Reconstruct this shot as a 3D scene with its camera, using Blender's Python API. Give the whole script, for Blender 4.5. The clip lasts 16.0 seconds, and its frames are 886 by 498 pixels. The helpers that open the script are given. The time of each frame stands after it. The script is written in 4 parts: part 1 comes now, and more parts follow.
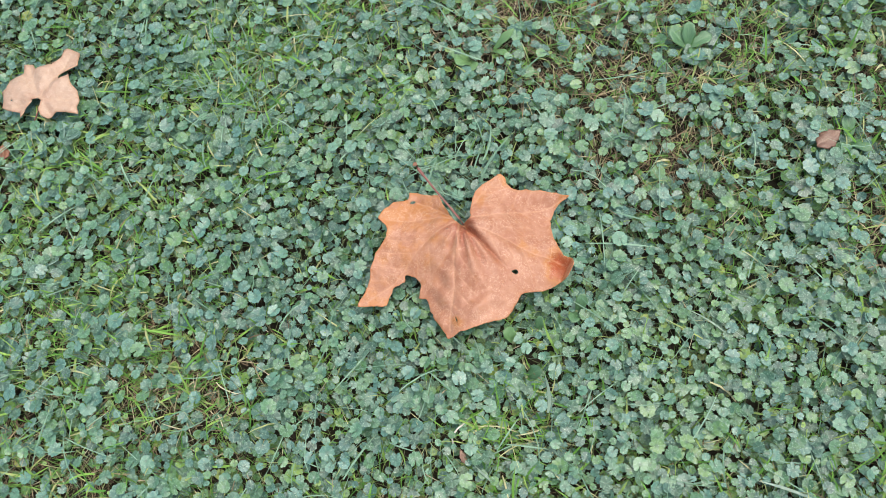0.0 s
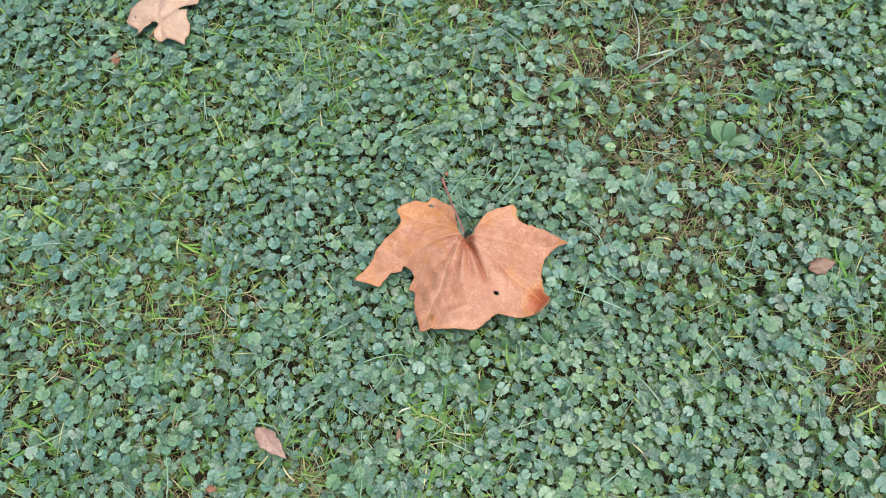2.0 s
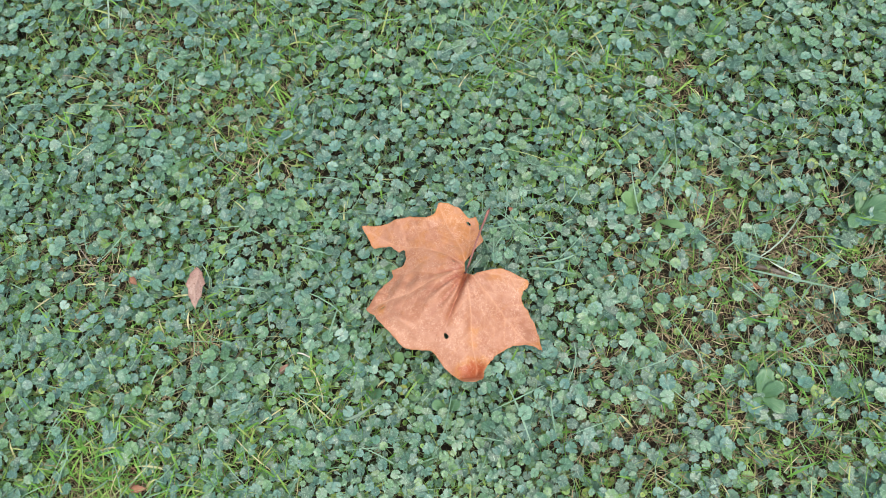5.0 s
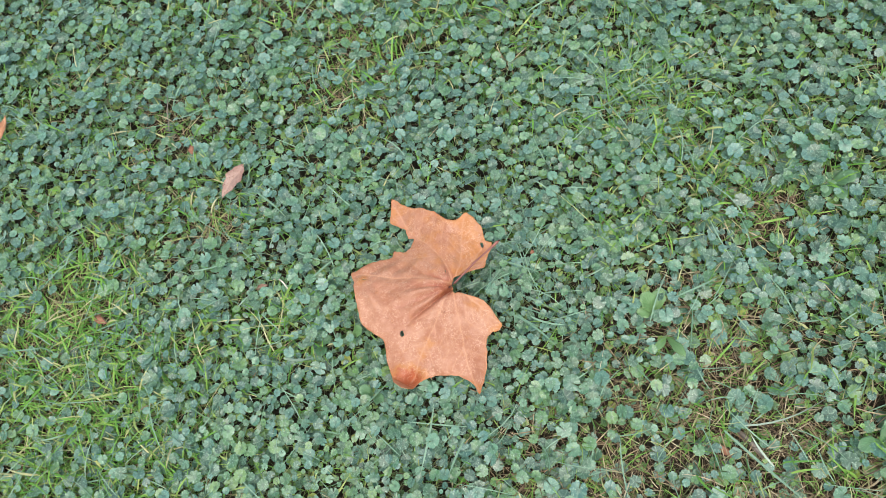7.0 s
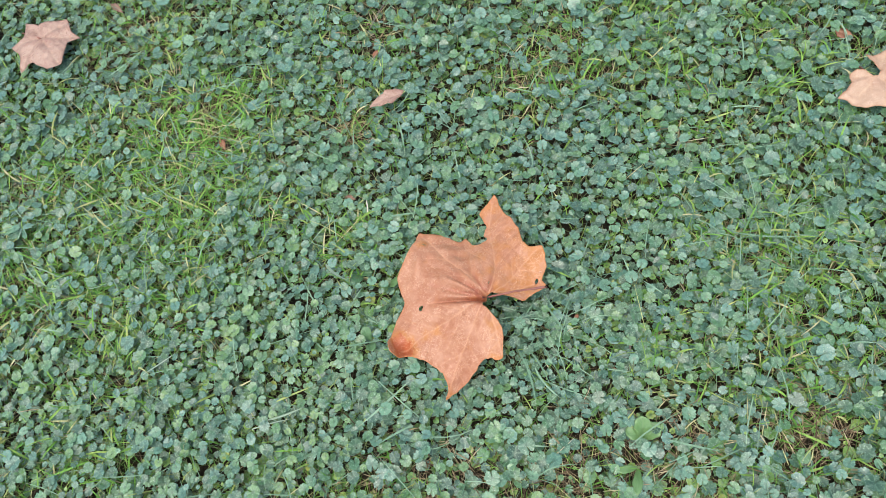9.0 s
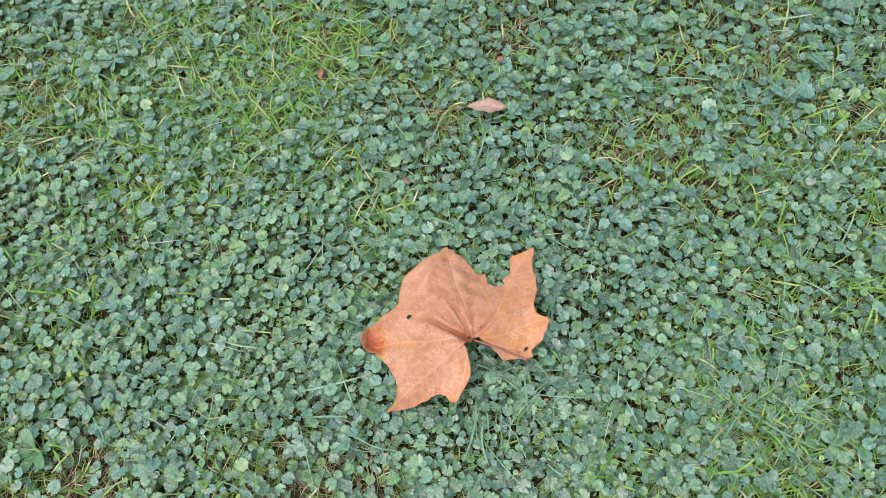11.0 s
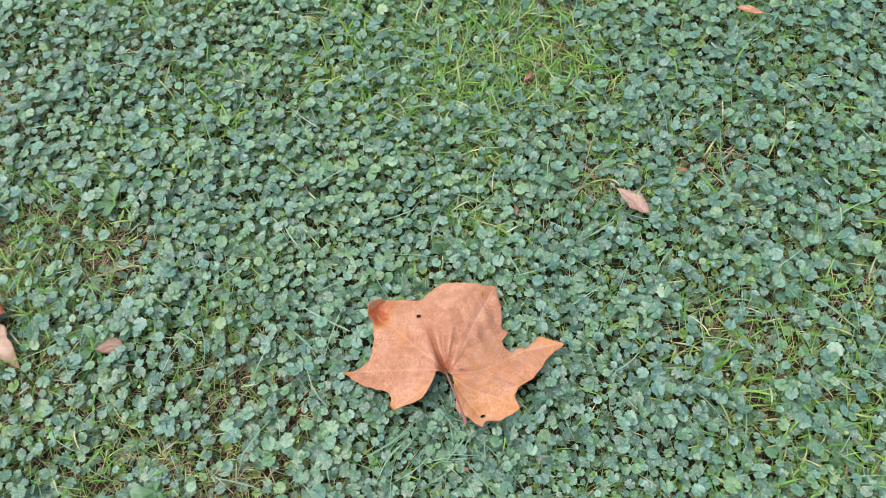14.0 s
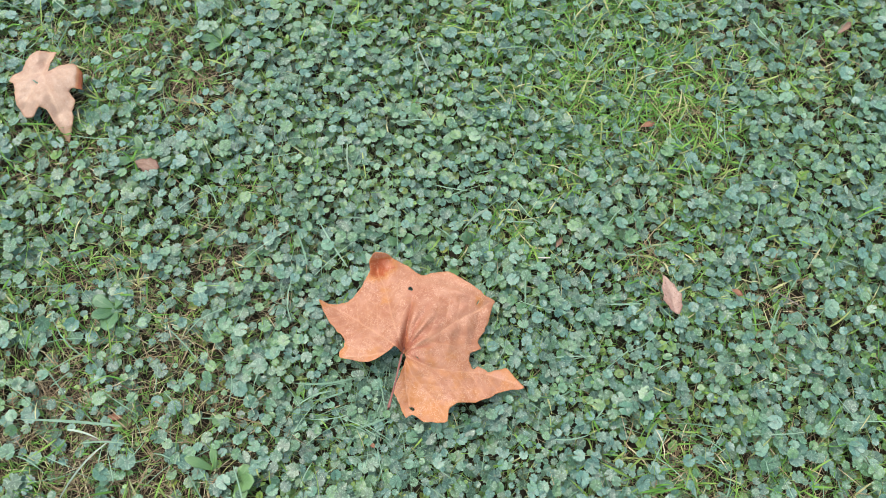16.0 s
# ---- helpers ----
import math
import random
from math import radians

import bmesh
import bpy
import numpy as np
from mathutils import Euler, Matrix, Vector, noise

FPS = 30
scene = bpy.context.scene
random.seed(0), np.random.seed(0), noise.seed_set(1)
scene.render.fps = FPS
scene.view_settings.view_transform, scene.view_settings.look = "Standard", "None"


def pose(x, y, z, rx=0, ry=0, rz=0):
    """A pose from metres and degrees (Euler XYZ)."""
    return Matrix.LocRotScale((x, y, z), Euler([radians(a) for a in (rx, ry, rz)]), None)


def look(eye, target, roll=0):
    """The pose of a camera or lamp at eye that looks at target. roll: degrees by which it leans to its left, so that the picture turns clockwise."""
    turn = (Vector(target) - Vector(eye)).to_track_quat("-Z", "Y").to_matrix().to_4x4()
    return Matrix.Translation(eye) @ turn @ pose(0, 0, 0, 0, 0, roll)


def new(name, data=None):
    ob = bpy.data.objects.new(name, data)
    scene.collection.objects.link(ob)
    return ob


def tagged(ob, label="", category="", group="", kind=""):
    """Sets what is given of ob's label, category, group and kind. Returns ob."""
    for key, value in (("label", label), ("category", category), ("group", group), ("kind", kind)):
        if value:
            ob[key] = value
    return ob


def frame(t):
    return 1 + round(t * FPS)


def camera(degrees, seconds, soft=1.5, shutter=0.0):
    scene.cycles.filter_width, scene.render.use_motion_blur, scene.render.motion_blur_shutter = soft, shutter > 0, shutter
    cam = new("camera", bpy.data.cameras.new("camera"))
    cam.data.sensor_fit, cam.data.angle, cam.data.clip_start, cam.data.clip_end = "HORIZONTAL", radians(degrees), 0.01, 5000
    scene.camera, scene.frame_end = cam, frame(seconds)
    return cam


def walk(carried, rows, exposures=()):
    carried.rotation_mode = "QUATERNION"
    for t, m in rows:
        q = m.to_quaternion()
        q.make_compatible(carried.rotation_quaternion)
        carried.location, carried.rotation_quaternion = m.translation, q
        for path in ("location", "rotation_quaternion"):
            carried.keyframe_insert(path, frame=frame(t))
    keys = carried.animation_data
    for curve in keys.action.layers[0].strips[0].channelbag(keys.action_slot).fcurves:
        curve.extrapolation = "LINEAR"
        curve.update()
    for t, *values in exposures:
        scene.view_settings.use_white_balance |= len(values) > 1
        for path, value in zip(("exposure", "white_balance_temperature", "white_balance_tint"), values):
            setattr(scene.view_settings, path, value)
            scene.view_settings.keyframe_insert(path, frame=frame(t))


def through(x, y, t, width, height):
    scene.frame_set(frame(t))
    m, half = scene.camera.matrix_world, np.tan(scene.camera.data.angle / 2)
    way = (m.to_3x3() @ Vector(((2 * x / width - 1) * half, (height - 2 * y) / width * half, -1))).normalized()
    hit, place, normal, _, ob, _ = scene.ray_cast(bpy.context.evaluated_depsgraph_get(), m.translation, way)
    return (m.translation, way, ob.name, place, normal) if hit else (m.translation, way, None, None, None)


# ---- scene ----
cam = camera(58.9, 16.0, soft=0.4)
PATH = [
    (0, (0.085, -0.262, 0.794), (-0.169, 0.351, -1.092), -14.4),
    (0.5, (0.093, -0.264, 0.816), (-0.168, 0.329, -1.077), -14.4),
    (1, (0.115, -0.261, 0.849), (-0.223, 0.345, -1.027), -15.1),
    (1.5, (0.149, -0.261, 0.868), (-0.249, 0.327, -1.002), -13.3),
    (2, (0.178, -0.256, 0.874), (-0.267, 0.291, -0.997), -12.3),
    (2.5, (0.178, -0.242, 0.871), (-0.271, 0.286, -1.005), -9.8),
    (3, (0.181, -0.21, 0.861), (-0.284, 0.277, -1.022), -6.3),
    (3.5, (0.2, -0.165, 0.854), (-0.319, 0.225, -1.037), -7.4),
    (4, (0.218, -0.136, 0.859), (-0.315, 0.174, -1.043), -7.6),
    (4.5, (0.225, -0.106, 0.868), (-0.364, 0.099, -1.033), -12.4),
    (4.7, (0.23, -0.083, 0.87), (-0.371, 0.075, -1.032), -11.3),
    (6.8, (0.221, 0.129, 0.852), (-0.391, -0.226, -1.019), -20.5),
    (7, (0.209, 0.144, 0.852), (-0.379, -0.236, -1.022), -21.2),
    (7.5, (0.182, 0.165, 0.865), (-0.37, -0.271, -1.007), -19.6),
    (8, (0.138, 0.217, 0.864), (-0.304, -0.336, -1.006), -23.0),
    (8.5, (0.117, 0.248, 0.862), (-0.226, -0.428, -0.989), -24.4),
    (8.7, (0.115, 0.253, 0.863), (-0.179, -0.481, -0.974), -25.4),
    (10.8, (0.042, 0.239, 0.855), (-0.05, -0.551, -0.979), -9.6),
    (11, (0.029, 0.232, 0.858), (-0.019, -0.549, -0.983), -9.4),
    (11.5, (-0.011, 0.228, 0.861), (0.02, -0.545, -0.984), -8.9),
    (12, (-0.054, 0.22, 0.868), (0.094, -0.558, -0.968), -10.8),
    (12.5, (-0.106, 0.224, 0.869), (0.182, -0.556, -0.95), -12.4),
    (13, (-0.133, 0.22, 0.869), (0.213, -0.518, -0.957), -11.7),
    (13.5, (-0.131, 0.199, 0.867), (0.273, -0.515, -0.957), -9.6),
    (14, (-0.15, 0.169, 0.868), (0.361, -0.483, -0.952), -9.1),
    (14.5, (-0.173, 0.13, 0.87), (0.421, -0.425, -0.957), -8.0),
    (15, (-0.17, 0.111, 0.868), (0.404, -0.371, -0.986), -4.6),
    (15.5, (-0.17, 0.093, 0.87), (0.444, -0.357, -0.979), -2.9),
    (16, (-0.187, 0.064, 0.868), (0.436, -0.295, -0.998), -0.0),
]
walk(cam, [(t, look(eye, target, roll)) for t, eye, target, roll in PATH], [(0.0, 1.50, 6500, 6), (9.0, 1.50, 6500, 6), (13.0, 1.55, 6500, 6), (16.0, 1.55, 6500, 6)])

# ---- daylight: a bright overcast sky ----
world = bpy.data.worlds.new("overcast_sky")
scene.world = world
world.use_nodes = True
wn = world.node_tree
sky = wn.nodes.new("ShaderNodeTexSky")
sky.sky_type = "NISHITA"
sky.sun_disc = False
sky.sun_elevation, sky.sun_rotation = radians(75), radians(63)
sky.dust_density, sky.air_density = 3.0, 1.0
wn.links.new(sky.outputs["Color"], wn.nodes["Background"].inputs["Color"])
wn.nodes["Background"].inputs["Strength"].default_value = 0.105

sun_data = bpy.data.lights.new("sun", "SUN")
sun_data.energy, sun_data.angle, sun_data.color = 1.15, radians(62), (1.0, 0.95, 0.87)
sun = new("sun", sun_data)
sun.matrix_world = look((0.40, 0.20, 1.7), (0, 0, 0))


# ---- materials ----
class Nodes:
    """A small helper to write node trees line by line."""

    def __init__(self, name, rough=0.6, spec=0.4):
        self.m = bpy.data.materials.new(name)
        self.m.use_nodes = True
        self.t = self.m.node_tree
        self.b = self.t.nodes["Principled BSDF"]
        self.b.inputs["Roughness"].default_value = rough
        self.b.inputs["Specular IOR Level"].default_value = spec

    def put(self, socket, value):
        if isinstance(value, bpy.types.NodeSocket):
            self.t.links.new(value, socket)
        elif isinstance(value, (tuple, list)) and len(value) == 3 and socket.type == "RGBA":
            socket.default_value = (*value, 1)
        else:
            socket.default_value = value

    def math(self, op, a, b=0.0, c=0.0, clamp=False):
        n = self.t.nodes.new("ShaderNodeMath")
        n.operation, n.use_clamp = op, clamp
        for s, v in zip(n.inputs, (a, b, c)):
            self.put(s, v)
        return n.outputs[0]

    def noise(self, vec, scale, detail=3.0, rough=0.55):
        n = self.t.nodes.new("ShaderNodeTexNoise")
        self.put(n.inputs["Vector"], vec)
        n.inputs["Scale"].default_value, n.inputs["Detail"].default_value = scale, detail
        n.inputs["Roughness"].default_value = rough
        return n.outputs["Fac"]

    def voronoi(self, vec, scale, out="Distance"):
        n = self.t.nodes.new("ShaderNodeTexVoronoi")
        self.put(n.inputs["Vector"], vec)
        n.inputs["Scale"].default_value = scale
        return n.outputs[out]

    def ramp(self, fac, stops):
        n = self.t.nodes.new("ShaderNodeValToRGB")
        e = n.color_ramp.elements
        while len(e) < len(stops):
            e.new(0.5)
        for el, (p, c) in zip(e, stops):
            el.position, el.color = p, (*c, 1) if len(c) == 3 else c
        self.put(n.inputs[0], fac)
        return n.outputs[0]

    def step(self, fac, lo, hi):
        n = self.t.nodes.new("ShaderNodeMapRange")
        n.interpolation_type = "SMOOTHSTEP"
        self.put(n.inputs[0], fac)
        n.inputs[1].default_value, n.inputs[2].default_value = lo, hi
        return n.outputs[0]

    def mix(self, fac, a, b, how="MIX"):
        n = self.t.nodes.new("ShaderNodeMix")
        n.data_type, n.blend_type = "RGBA", how
        self.put(n.inputs[0], fac)
        self.put(n.inputs[6], a)
        self.put(n.inputs[7], b)
        return n.outputs[2]

    def position(self):
        return self.t.nodes.new("ShaderNodeNewGeometry").outputs["Position"]

    def offset(self, vec, by):
        n = self.t.nodes.new("ShaderNodeVectorMath")
        self.put(n.inputs[0], vec)
        n.inputs[1].default_value = by
        return n.outputs["Vector"]

    def piece(self):
        """A random number per loose piece, in joined meshes and in objects of their own alike."""
        g = self.t.nodes.new("ShaderNodeNewGeometry").outputs["Random Per Island"]
        o = self.t.nodes.new("ShaderNodeObjectInfo").outputs["Random"]
        return self.math("FRACT", self.math("ADD", g, o))

    def attribute(self, name):
        n = self.t.nodes.new("ShaderNodeAttribute")
        n.attribute_name = name
        return n.outputs["Fac"]

    def uv(self):
        n = self.t.nodes.new("ShaderNodeSeparateXYZ")
        self.put(n.inputs[0], self.t.nodes.new("ShaderNodeTexCoord").outputs["UV"])
        return n.outputs[0], n.outputs[1]

    def bump(self, height, strength, distance):
        n = self.t.nodes.new("ShaderNodeBump")
        self.put(n.inputs["Height"], height)
        n.inputs["Strength"].default_value, n.inputs["Distance"].default_value = strength, distance
        self.put(self.b.inputs["Normal"], n.outputs[0])

    def colour(self, c, through=0.0):
        """Base colour, and the share of light that a thin leaf lets through."""
        self.put(self.b.inputs["Base Color"], c)
        if through:
            tr = self.t.nodes.new("ShaderNodeBsdfTranslucent")
            self.put(tr.inputs[0], c)
            mx = self.t.nodes.new("ShaderNodeMixShader")
            mx.inputs[0].default_value = through
            out = self.t.nodes["Material Output"]
            self.t.links.new(self.b.outputs[0], mx.inputs[1])
            self.t.links.new(tr.outputs[0], mx.inputs[2])
            self.t.links.new(mx.outputs[0], out.inputs[0])
        return self.m


def ivy_material(name, stops, light, dark, sheen=0.85):
    k = Nodes(name, 0.46, 1.0 if sheen > 0.5 else 0.6)
    k.b.inputs["Sheen Weight"].default_value, k.b.inputs["Sheen Roughness"].default_value = sheen, 0.42
    k.b.inputs["Sheen Tint"].default_value = (0.80, 1.0, 0.90, 1)
    p, r = k.position(), k.piece()
    k.put(k.b.inputs["Roughness"], k.math("ADD", 0.38, k.math("MULTIPLY", k.math("FRACT", k.math("MULTIPLY", r, 17.3)), 0.26)))
    drift, clump = k.noise(p, 6.0, 3.0), k.noise(p, 30.0, 2.0)
    kind = k.math("ADD", k.math("MULTIPLY", r, 0.8), k.math("MULTIPLY", k.math("SUBTRACT", drift, 0.38), 1.15))
    kind = k.math("ADD", kind, k.math("MULTIPLY", k.math("SUBTRACT", clump, 0.5), 0.7))
    base = k.ramp(kind, stops)
    shade = k.math("FRACT", k.math("MULTIPLY", r, 37.7))
    base = k.mix(k.math("MULTIPLY", k.step(shade, 0.60, 1.0), 0.55), base, light)
    base = k.mix(k.math("MULTIPLY", k.math("SUBTRACT", 1.0, k.step(shade, 0.0, 0.55)), 0.85), base, dark)
    u, v = k.uv()
    rad = k.math("SQRT", k.math("ADD", k.math("MULTIPLY", u, u), k.math("MULTIPLY", v, v)))
    ang = k.math("ARCTAN2", v, u)
    wob = k.math("ADD", ang, k.math("MULTIPLY", k.math("SUBTRACT", k.noise(p, 140.0, 2.0), 0.5), 0.5))
    rib = k.math("POWER", k.math("ABSOLUTE", k.math("COSINE", k.math("MULTIPLY", wob, 2.5))), 22.0)
    rib = k.math("MULTIPLY", rib, k.step(rad, 0.05, 0.4))
    c = k.mix(k.math("MULTIPLY", rib, 0.42), base, (0.17, 0.29, 0.17))
    centre = k.math("SUBTRACT", 1.0, k.step(rad, 0.0, 0.50))
    c = k.mix(k.math("MULTIPLY", centre, 0.68), c, (0.022, 0.068, 0.032))
    c = k.mix(k.math("MULTIPLY", k.step(rad, 0.70, 1.05), 0.28), c, (0.15, 0.26, 0.17))
    blot = k.noise(p, 260.0, 4.0, 0.6)
    c = k.mix(k.math("MULTIPLY", k.step(blot, 0.50, 0.70), 0.40), c, (0.155, 0.250, 0.165))
    c = k.mix(k.math("MULTIPLY", k.math("SUBTRACT", 1.0, k.step(blot, 0.30, 0.46)), 0.25), c, (0.030, 0.085, 0.040))
    # fine pale specks scattered by noise
    pale_specks = k.step(k.noise(p, 760.0, 2.0), 0.60, 0.68)
    c = k.mix(k.math("MULTIPLY", pale_specks, 0.70), c, (0.25, 0.36, 0.24))
    spots = k.step(k.noise(p, 150.0, 2.0), 0.72, 0.78)
    c = k.mix(k.math("MULTIPLY", spots, 0.45), c, (0.16, 0.14, 0.05))
    k.bump(k.math("ADD", k.noise(p, 420.0, 3.0), k.math("MULTIPLY", rib, -0.25)), 0.30, 0.0014)
    return k.colour(c, 0.14)


def weed_material(name, dark, light):
    k = Nodes(name, 0.42, 0.8)
    p = k.position()
    u, v = k.uv()
    c = k.mix(k.noise(p, 70.0), dark, light)
    rib = k.math("SUBTRACT", 1.0, k.step(k.math("ABSOLUTE", v), 0.0, 0.09))
    side = k.math("POWER", k.math("ABSOLUTE", k.math("SINE", k.math("ADD", k.math("MULTIPLY", u, 16.0), k.math("MULTIPLY", k.math("ABSOLUTE", v), -9.0)))), 18.0)
    c = k.mix(k.math("MULTIPLY", k.math("MAXIMUM", rib, k.math("MULTIPLY", side, 0.5)), 0.40), c, (0.18, 0.28, 0.13))
    k.bump(k.math("ADD", k.noise(p, 350.0), side), 0.35, 0.001)
    return k.colour(c, 0.2)


def blade_material(name, stops, rough=0.5):
    k = Nodes(name, rough, 0.35)
    p = k.position()
    u, v = k.uv()
    c = k.ramp(k.piece(), stops)
    c = k.mix(k.math("MULTIPLY", k.noise(p, 120.0), 0.6), c, (0.55, 0.6, 0.5), "MULTIPLY")
    line = k.math("SINE", k.math("MULTIPLY", v, 22.0))
    k.bump(line, 0.3, 0.0004)
    tip = k.step(u, 0.8, 1.0)
    c = k.mix(k.math("MULTIPLY", tip, 0.4), c, (0.30, 0.24, 0.11))
    return k.colour(c, 0.15)


def dead_leaf_material(name, pale, mid, deep, fleck=0.6, crisp=1.0):
    """Dry tree leaf: mottled tan, paler veins, deeper rim, small dark flecks and a fine net of veinlets."""
    k = Nodes(name, 0.46, 0.42)
    p = k.position()
    vein, rim, tone, blush_shade = k.attribute("vein"), k.attribute("rim"), k.attribute("tone"), k.attribute("blush_shade")
    cloud = k.math("ADD", k.math("MULTIPLY", k.noise(p, 28.0, 5.0, 0.65), 0.6), k.math("MULTIPLY", k.noise(p, 120.0, 4.0, 0.6), 0.4))
    fine = k.noise(p, 330.0, 4.0, 0.7)
    c = k.mix(k.step(cloud, 0.40, 0.60), mid, pale)
    c = k.mix(k.math("MULTIPLY", k.step(fine, 0.54, 0.68), 0.48), c, (pale[0] * 1.25, pale[1] * 1.4, pale[2] * 1.5))
    c = k.mix(k.math("MULTIPLY", k.math("SUBTRACT", 1.0, k.step(fine, 0.30, 0.45)), 0.30), c, deep)
    # reddish tissue, plus fold shade put into the colour
    c = k.mix(k.math("MULTIPLY", blush_shade, 0.80), c, (mid[0] * 0.74, mid[1] * 0.44, mid[2] * 0.40))
    c = k.mix(k.math("MULTIPLY", k.step(tone, 0.05, 0.65), 0.80), c, deep)
    c = k.mix(k.math("MULTIPLY", k.step(tone, 0.62, 1.0), 0.9), c, (deep[0] * 0.80, deep[1] * 0.45, deep[2] * 0.6))
    c = k.mix(k.math("MULTIPLY", k.math("POWER", rim, 2.0), 0.5), c, deep)
    v = k.t.nodes.new("ShaderNodeTexVoronoi")
    v.feature = "DISTANCE_TO_EDGE"
    k.put(v.inputs["Vector"], p)
    v.inputs["Scale"].default_value = 240.0
    net = k.math("SUBTRACT", 1.0, k.step(v.outputs["Distance"], 0.0, 0.12))
    c = k.mix(k.math("MULTIPLY", net, 0.10 * crisp), c, (pale[0] * 1.15, pale[1] * 1.25, pale[2] * 1.3))
    worm = k.math("ABSOLUTE", k.math("SUBTRACT", k.noise(p, 215.0, 3.0, 0.6), 0.5))
    worm = k.math("MULTIPLY", k.math("SUBTRACT", 1.0, k.step(worm, 0.006, 0.030)), k.step(k.noise(p, 75.0, 3.0, 0.6), 0.40, 0.58))
    c = k.mix(k.math("MULTIPLY", worm, 0.56 * crisp), c, (pale[0] * 1.40, pale[1] * 1.75, pale[2] * 1.9))
    c = k.mix(k.math("MULTIPLY", vein, 0.25 + 0.50 * crisp), c, (pale[0] * 1.2, pale[1] * 1.3, pale[2] * 1.25))
    speck = k.math("MULTIPLY", k.step(k.noise(p, 620.0, 2.0), 0.60, 0.66), k.step(k.noise(p, 35.0, 2.0), 0.40, 0.60))
    c = k.mix(k.math("MULTIPLY", speck, fleck), c, (0.12, 0.04, 0.016))
    blot = k.step(k.noise(p, 85.0, 4.0, 0.65), 0.58, 0.70)
    c = k.mix(k.math("MULTIPLY", blot, 0.10 + 0.18 * crisp), c, (deep[0] * 0.9, deep[1] * 0.85, deep[2] * 0.8))
    k.bump(k.math("ADD", k.math("ADD", fine, k.math("MULTIPLY", vein, -1.0)), k.math("MULTIPLY", net, -0.15)), 0.26 * crisp, 0.0012)
    return k.colour(c, 0.08)


def soil_material():
    k = Nodes("soil_and_far_lawn", 0.9, 0.2)
    p = k.position()
    n = k.t.nodes.new("ShaderNodeVectorMath")
    n.operation = "LENGTH"
    k.put(n.inputs[0], k.offset(p, (-0.05, 0.12, 0.0)))
    c = k.ramp(k.noise(p, 90.0, 5.0, 0.7), [(0.25, (0.014, 0.013, 0.008)), (0.55, (0.038, 0.030, 0.019)), (0.8, (0.095, 0.070, 0.045))])
    lawn = k.ramp(k.voronoi(p, 55.0, "Color"), [(0.1, (0.030, 0.055, 0.030)), (0.5, (0.050, 0.108, 0.066)), (0.9, (0.082, 0.140, 0.068))])
    lawn = k.mix(k.step(k.noise(p, 3.0, 4.0), 0.55, 0.75), lawn, (0.10, 0.09, 0.045))
    c = k.mix(k.step(n.outputs["Value"], 0.76, 0.92), c, lawn)
    k.bump(k.noise(p, 160.0, 5.0, 0.7), 0.9, 0.006)
    return k.colour(c)


def stem_material(name, a, b):
    k = Nodes(name, 0.5, 0.4)
    c = k.mix(k.noise(k.position(), 130.0, 3.0), a, b)
    k.bump(k.noise(k.position(), 600.0), 0.4, 0.0006)
    return k.colour(c)


M_IVY = ivy_material("ivy_leaf", [(0.0, (0.022, 0.096, 0.068)), (0.27, (0.034, 0.122, 0.084)), (0.48, (0.030, 0.110, 0.042)), (0.68, (0.044, 0.140, 0.034)),
                                  (0.85, (0.062, 0.168, 0.038)), (1.0, (0.105, 0.205, 0.040))], (0.100, 0.236, 0.178), (0.007, 0.046, 0.020))
M_YOUNG = ivy_material("young_ivy_leaf", [(0.0, (0.044, 0.130, 0.028)), (0.40, (0.092, 0.200, 0.030)), (0.75, (0.170, 0.275, 0.034)), (1.0, (0.290, 0.310, 0.040))],
                       (0.180, 0.300, 0.050), (0.024, 0.080, 0.014), 0.3)
M_SPROUT = ivy_material("sprout_leaf", [(0.0, (0.090, 0.210, 0.050)), (0.50, (0.170, 0.310, 0.050)), (1.0, (0.300, 0.360, 0.060))], (0.260, 0.390, 0.090), (0.050, 0.140, 0.022), 0.3)
M_WEED = weed_material("weed_leaf_light", (0.072, 0.168, 0.066), (0.120, 0.235, 0.098))
M_WEED_LIGHT = weed_material("weed_leaf_yellow_green", (0.105, 0.215, 0.070), (0.170, 0.295, 0.100))
M_WEED_DARK = weed_material("weed_leaf_dark", (0.045, 0.122, 0.048), (0.078, 0.168, 0.072))
M_GRASS = blade_material("grass_green", [(0.0, (0.090, 0.240, 0.036)), (0.4, (0.165, 0.350, 0.052)), (0.72, (0.25, 0.395, 0.080)), (0.88, (0.38, 0.41, 0.15)), (1.0, (0.52, 0.47, 0.27))])
M_GREY = blade_material("grass_blue_green", [(0.0, (0.13, 0.24, 0.15)), (1.0, (0.25, 0.38, 0.26))])
M_PALE = blade_material("grass_pale", [(0.0, (0.24, 0.33, 0.24)), (1.0, (0.40, 0.47, 0.37))])
M_STRAW = blade_material("dry_straw", [(0.0, (0.070, 0.048, 0.030)), (0.28, (0.160, 0.105, 0.062)), (0.58, (0.260, 0.182, 0.108)), (0.82, (0.38, 0.295, 0.175)), (1.0, (0.55, 0.47, 0.32))], 0.7)
M_PLANE = dead_leaf_material("plane_leaf_orange", (0.395, 0.186, 0.108), (0.320, 0.126, 0.064), (0.395, 0.150, 0.036), 0.35)
M_TAN = dead_leaf_material("plane_leaf_tan", (0.415, 0.272, 0.188), (0.375, 0.238, 0.160), (0.29, 0.110, 0.028), 0.15, 0.3)
M_PINK = dead_leaf_material("small_leaf_pinkish", (0.335, 0.215, 0.165), (0.275, 0.162, 0.120), (0.19, 0.090, 0.060), 0.7, 0.45)
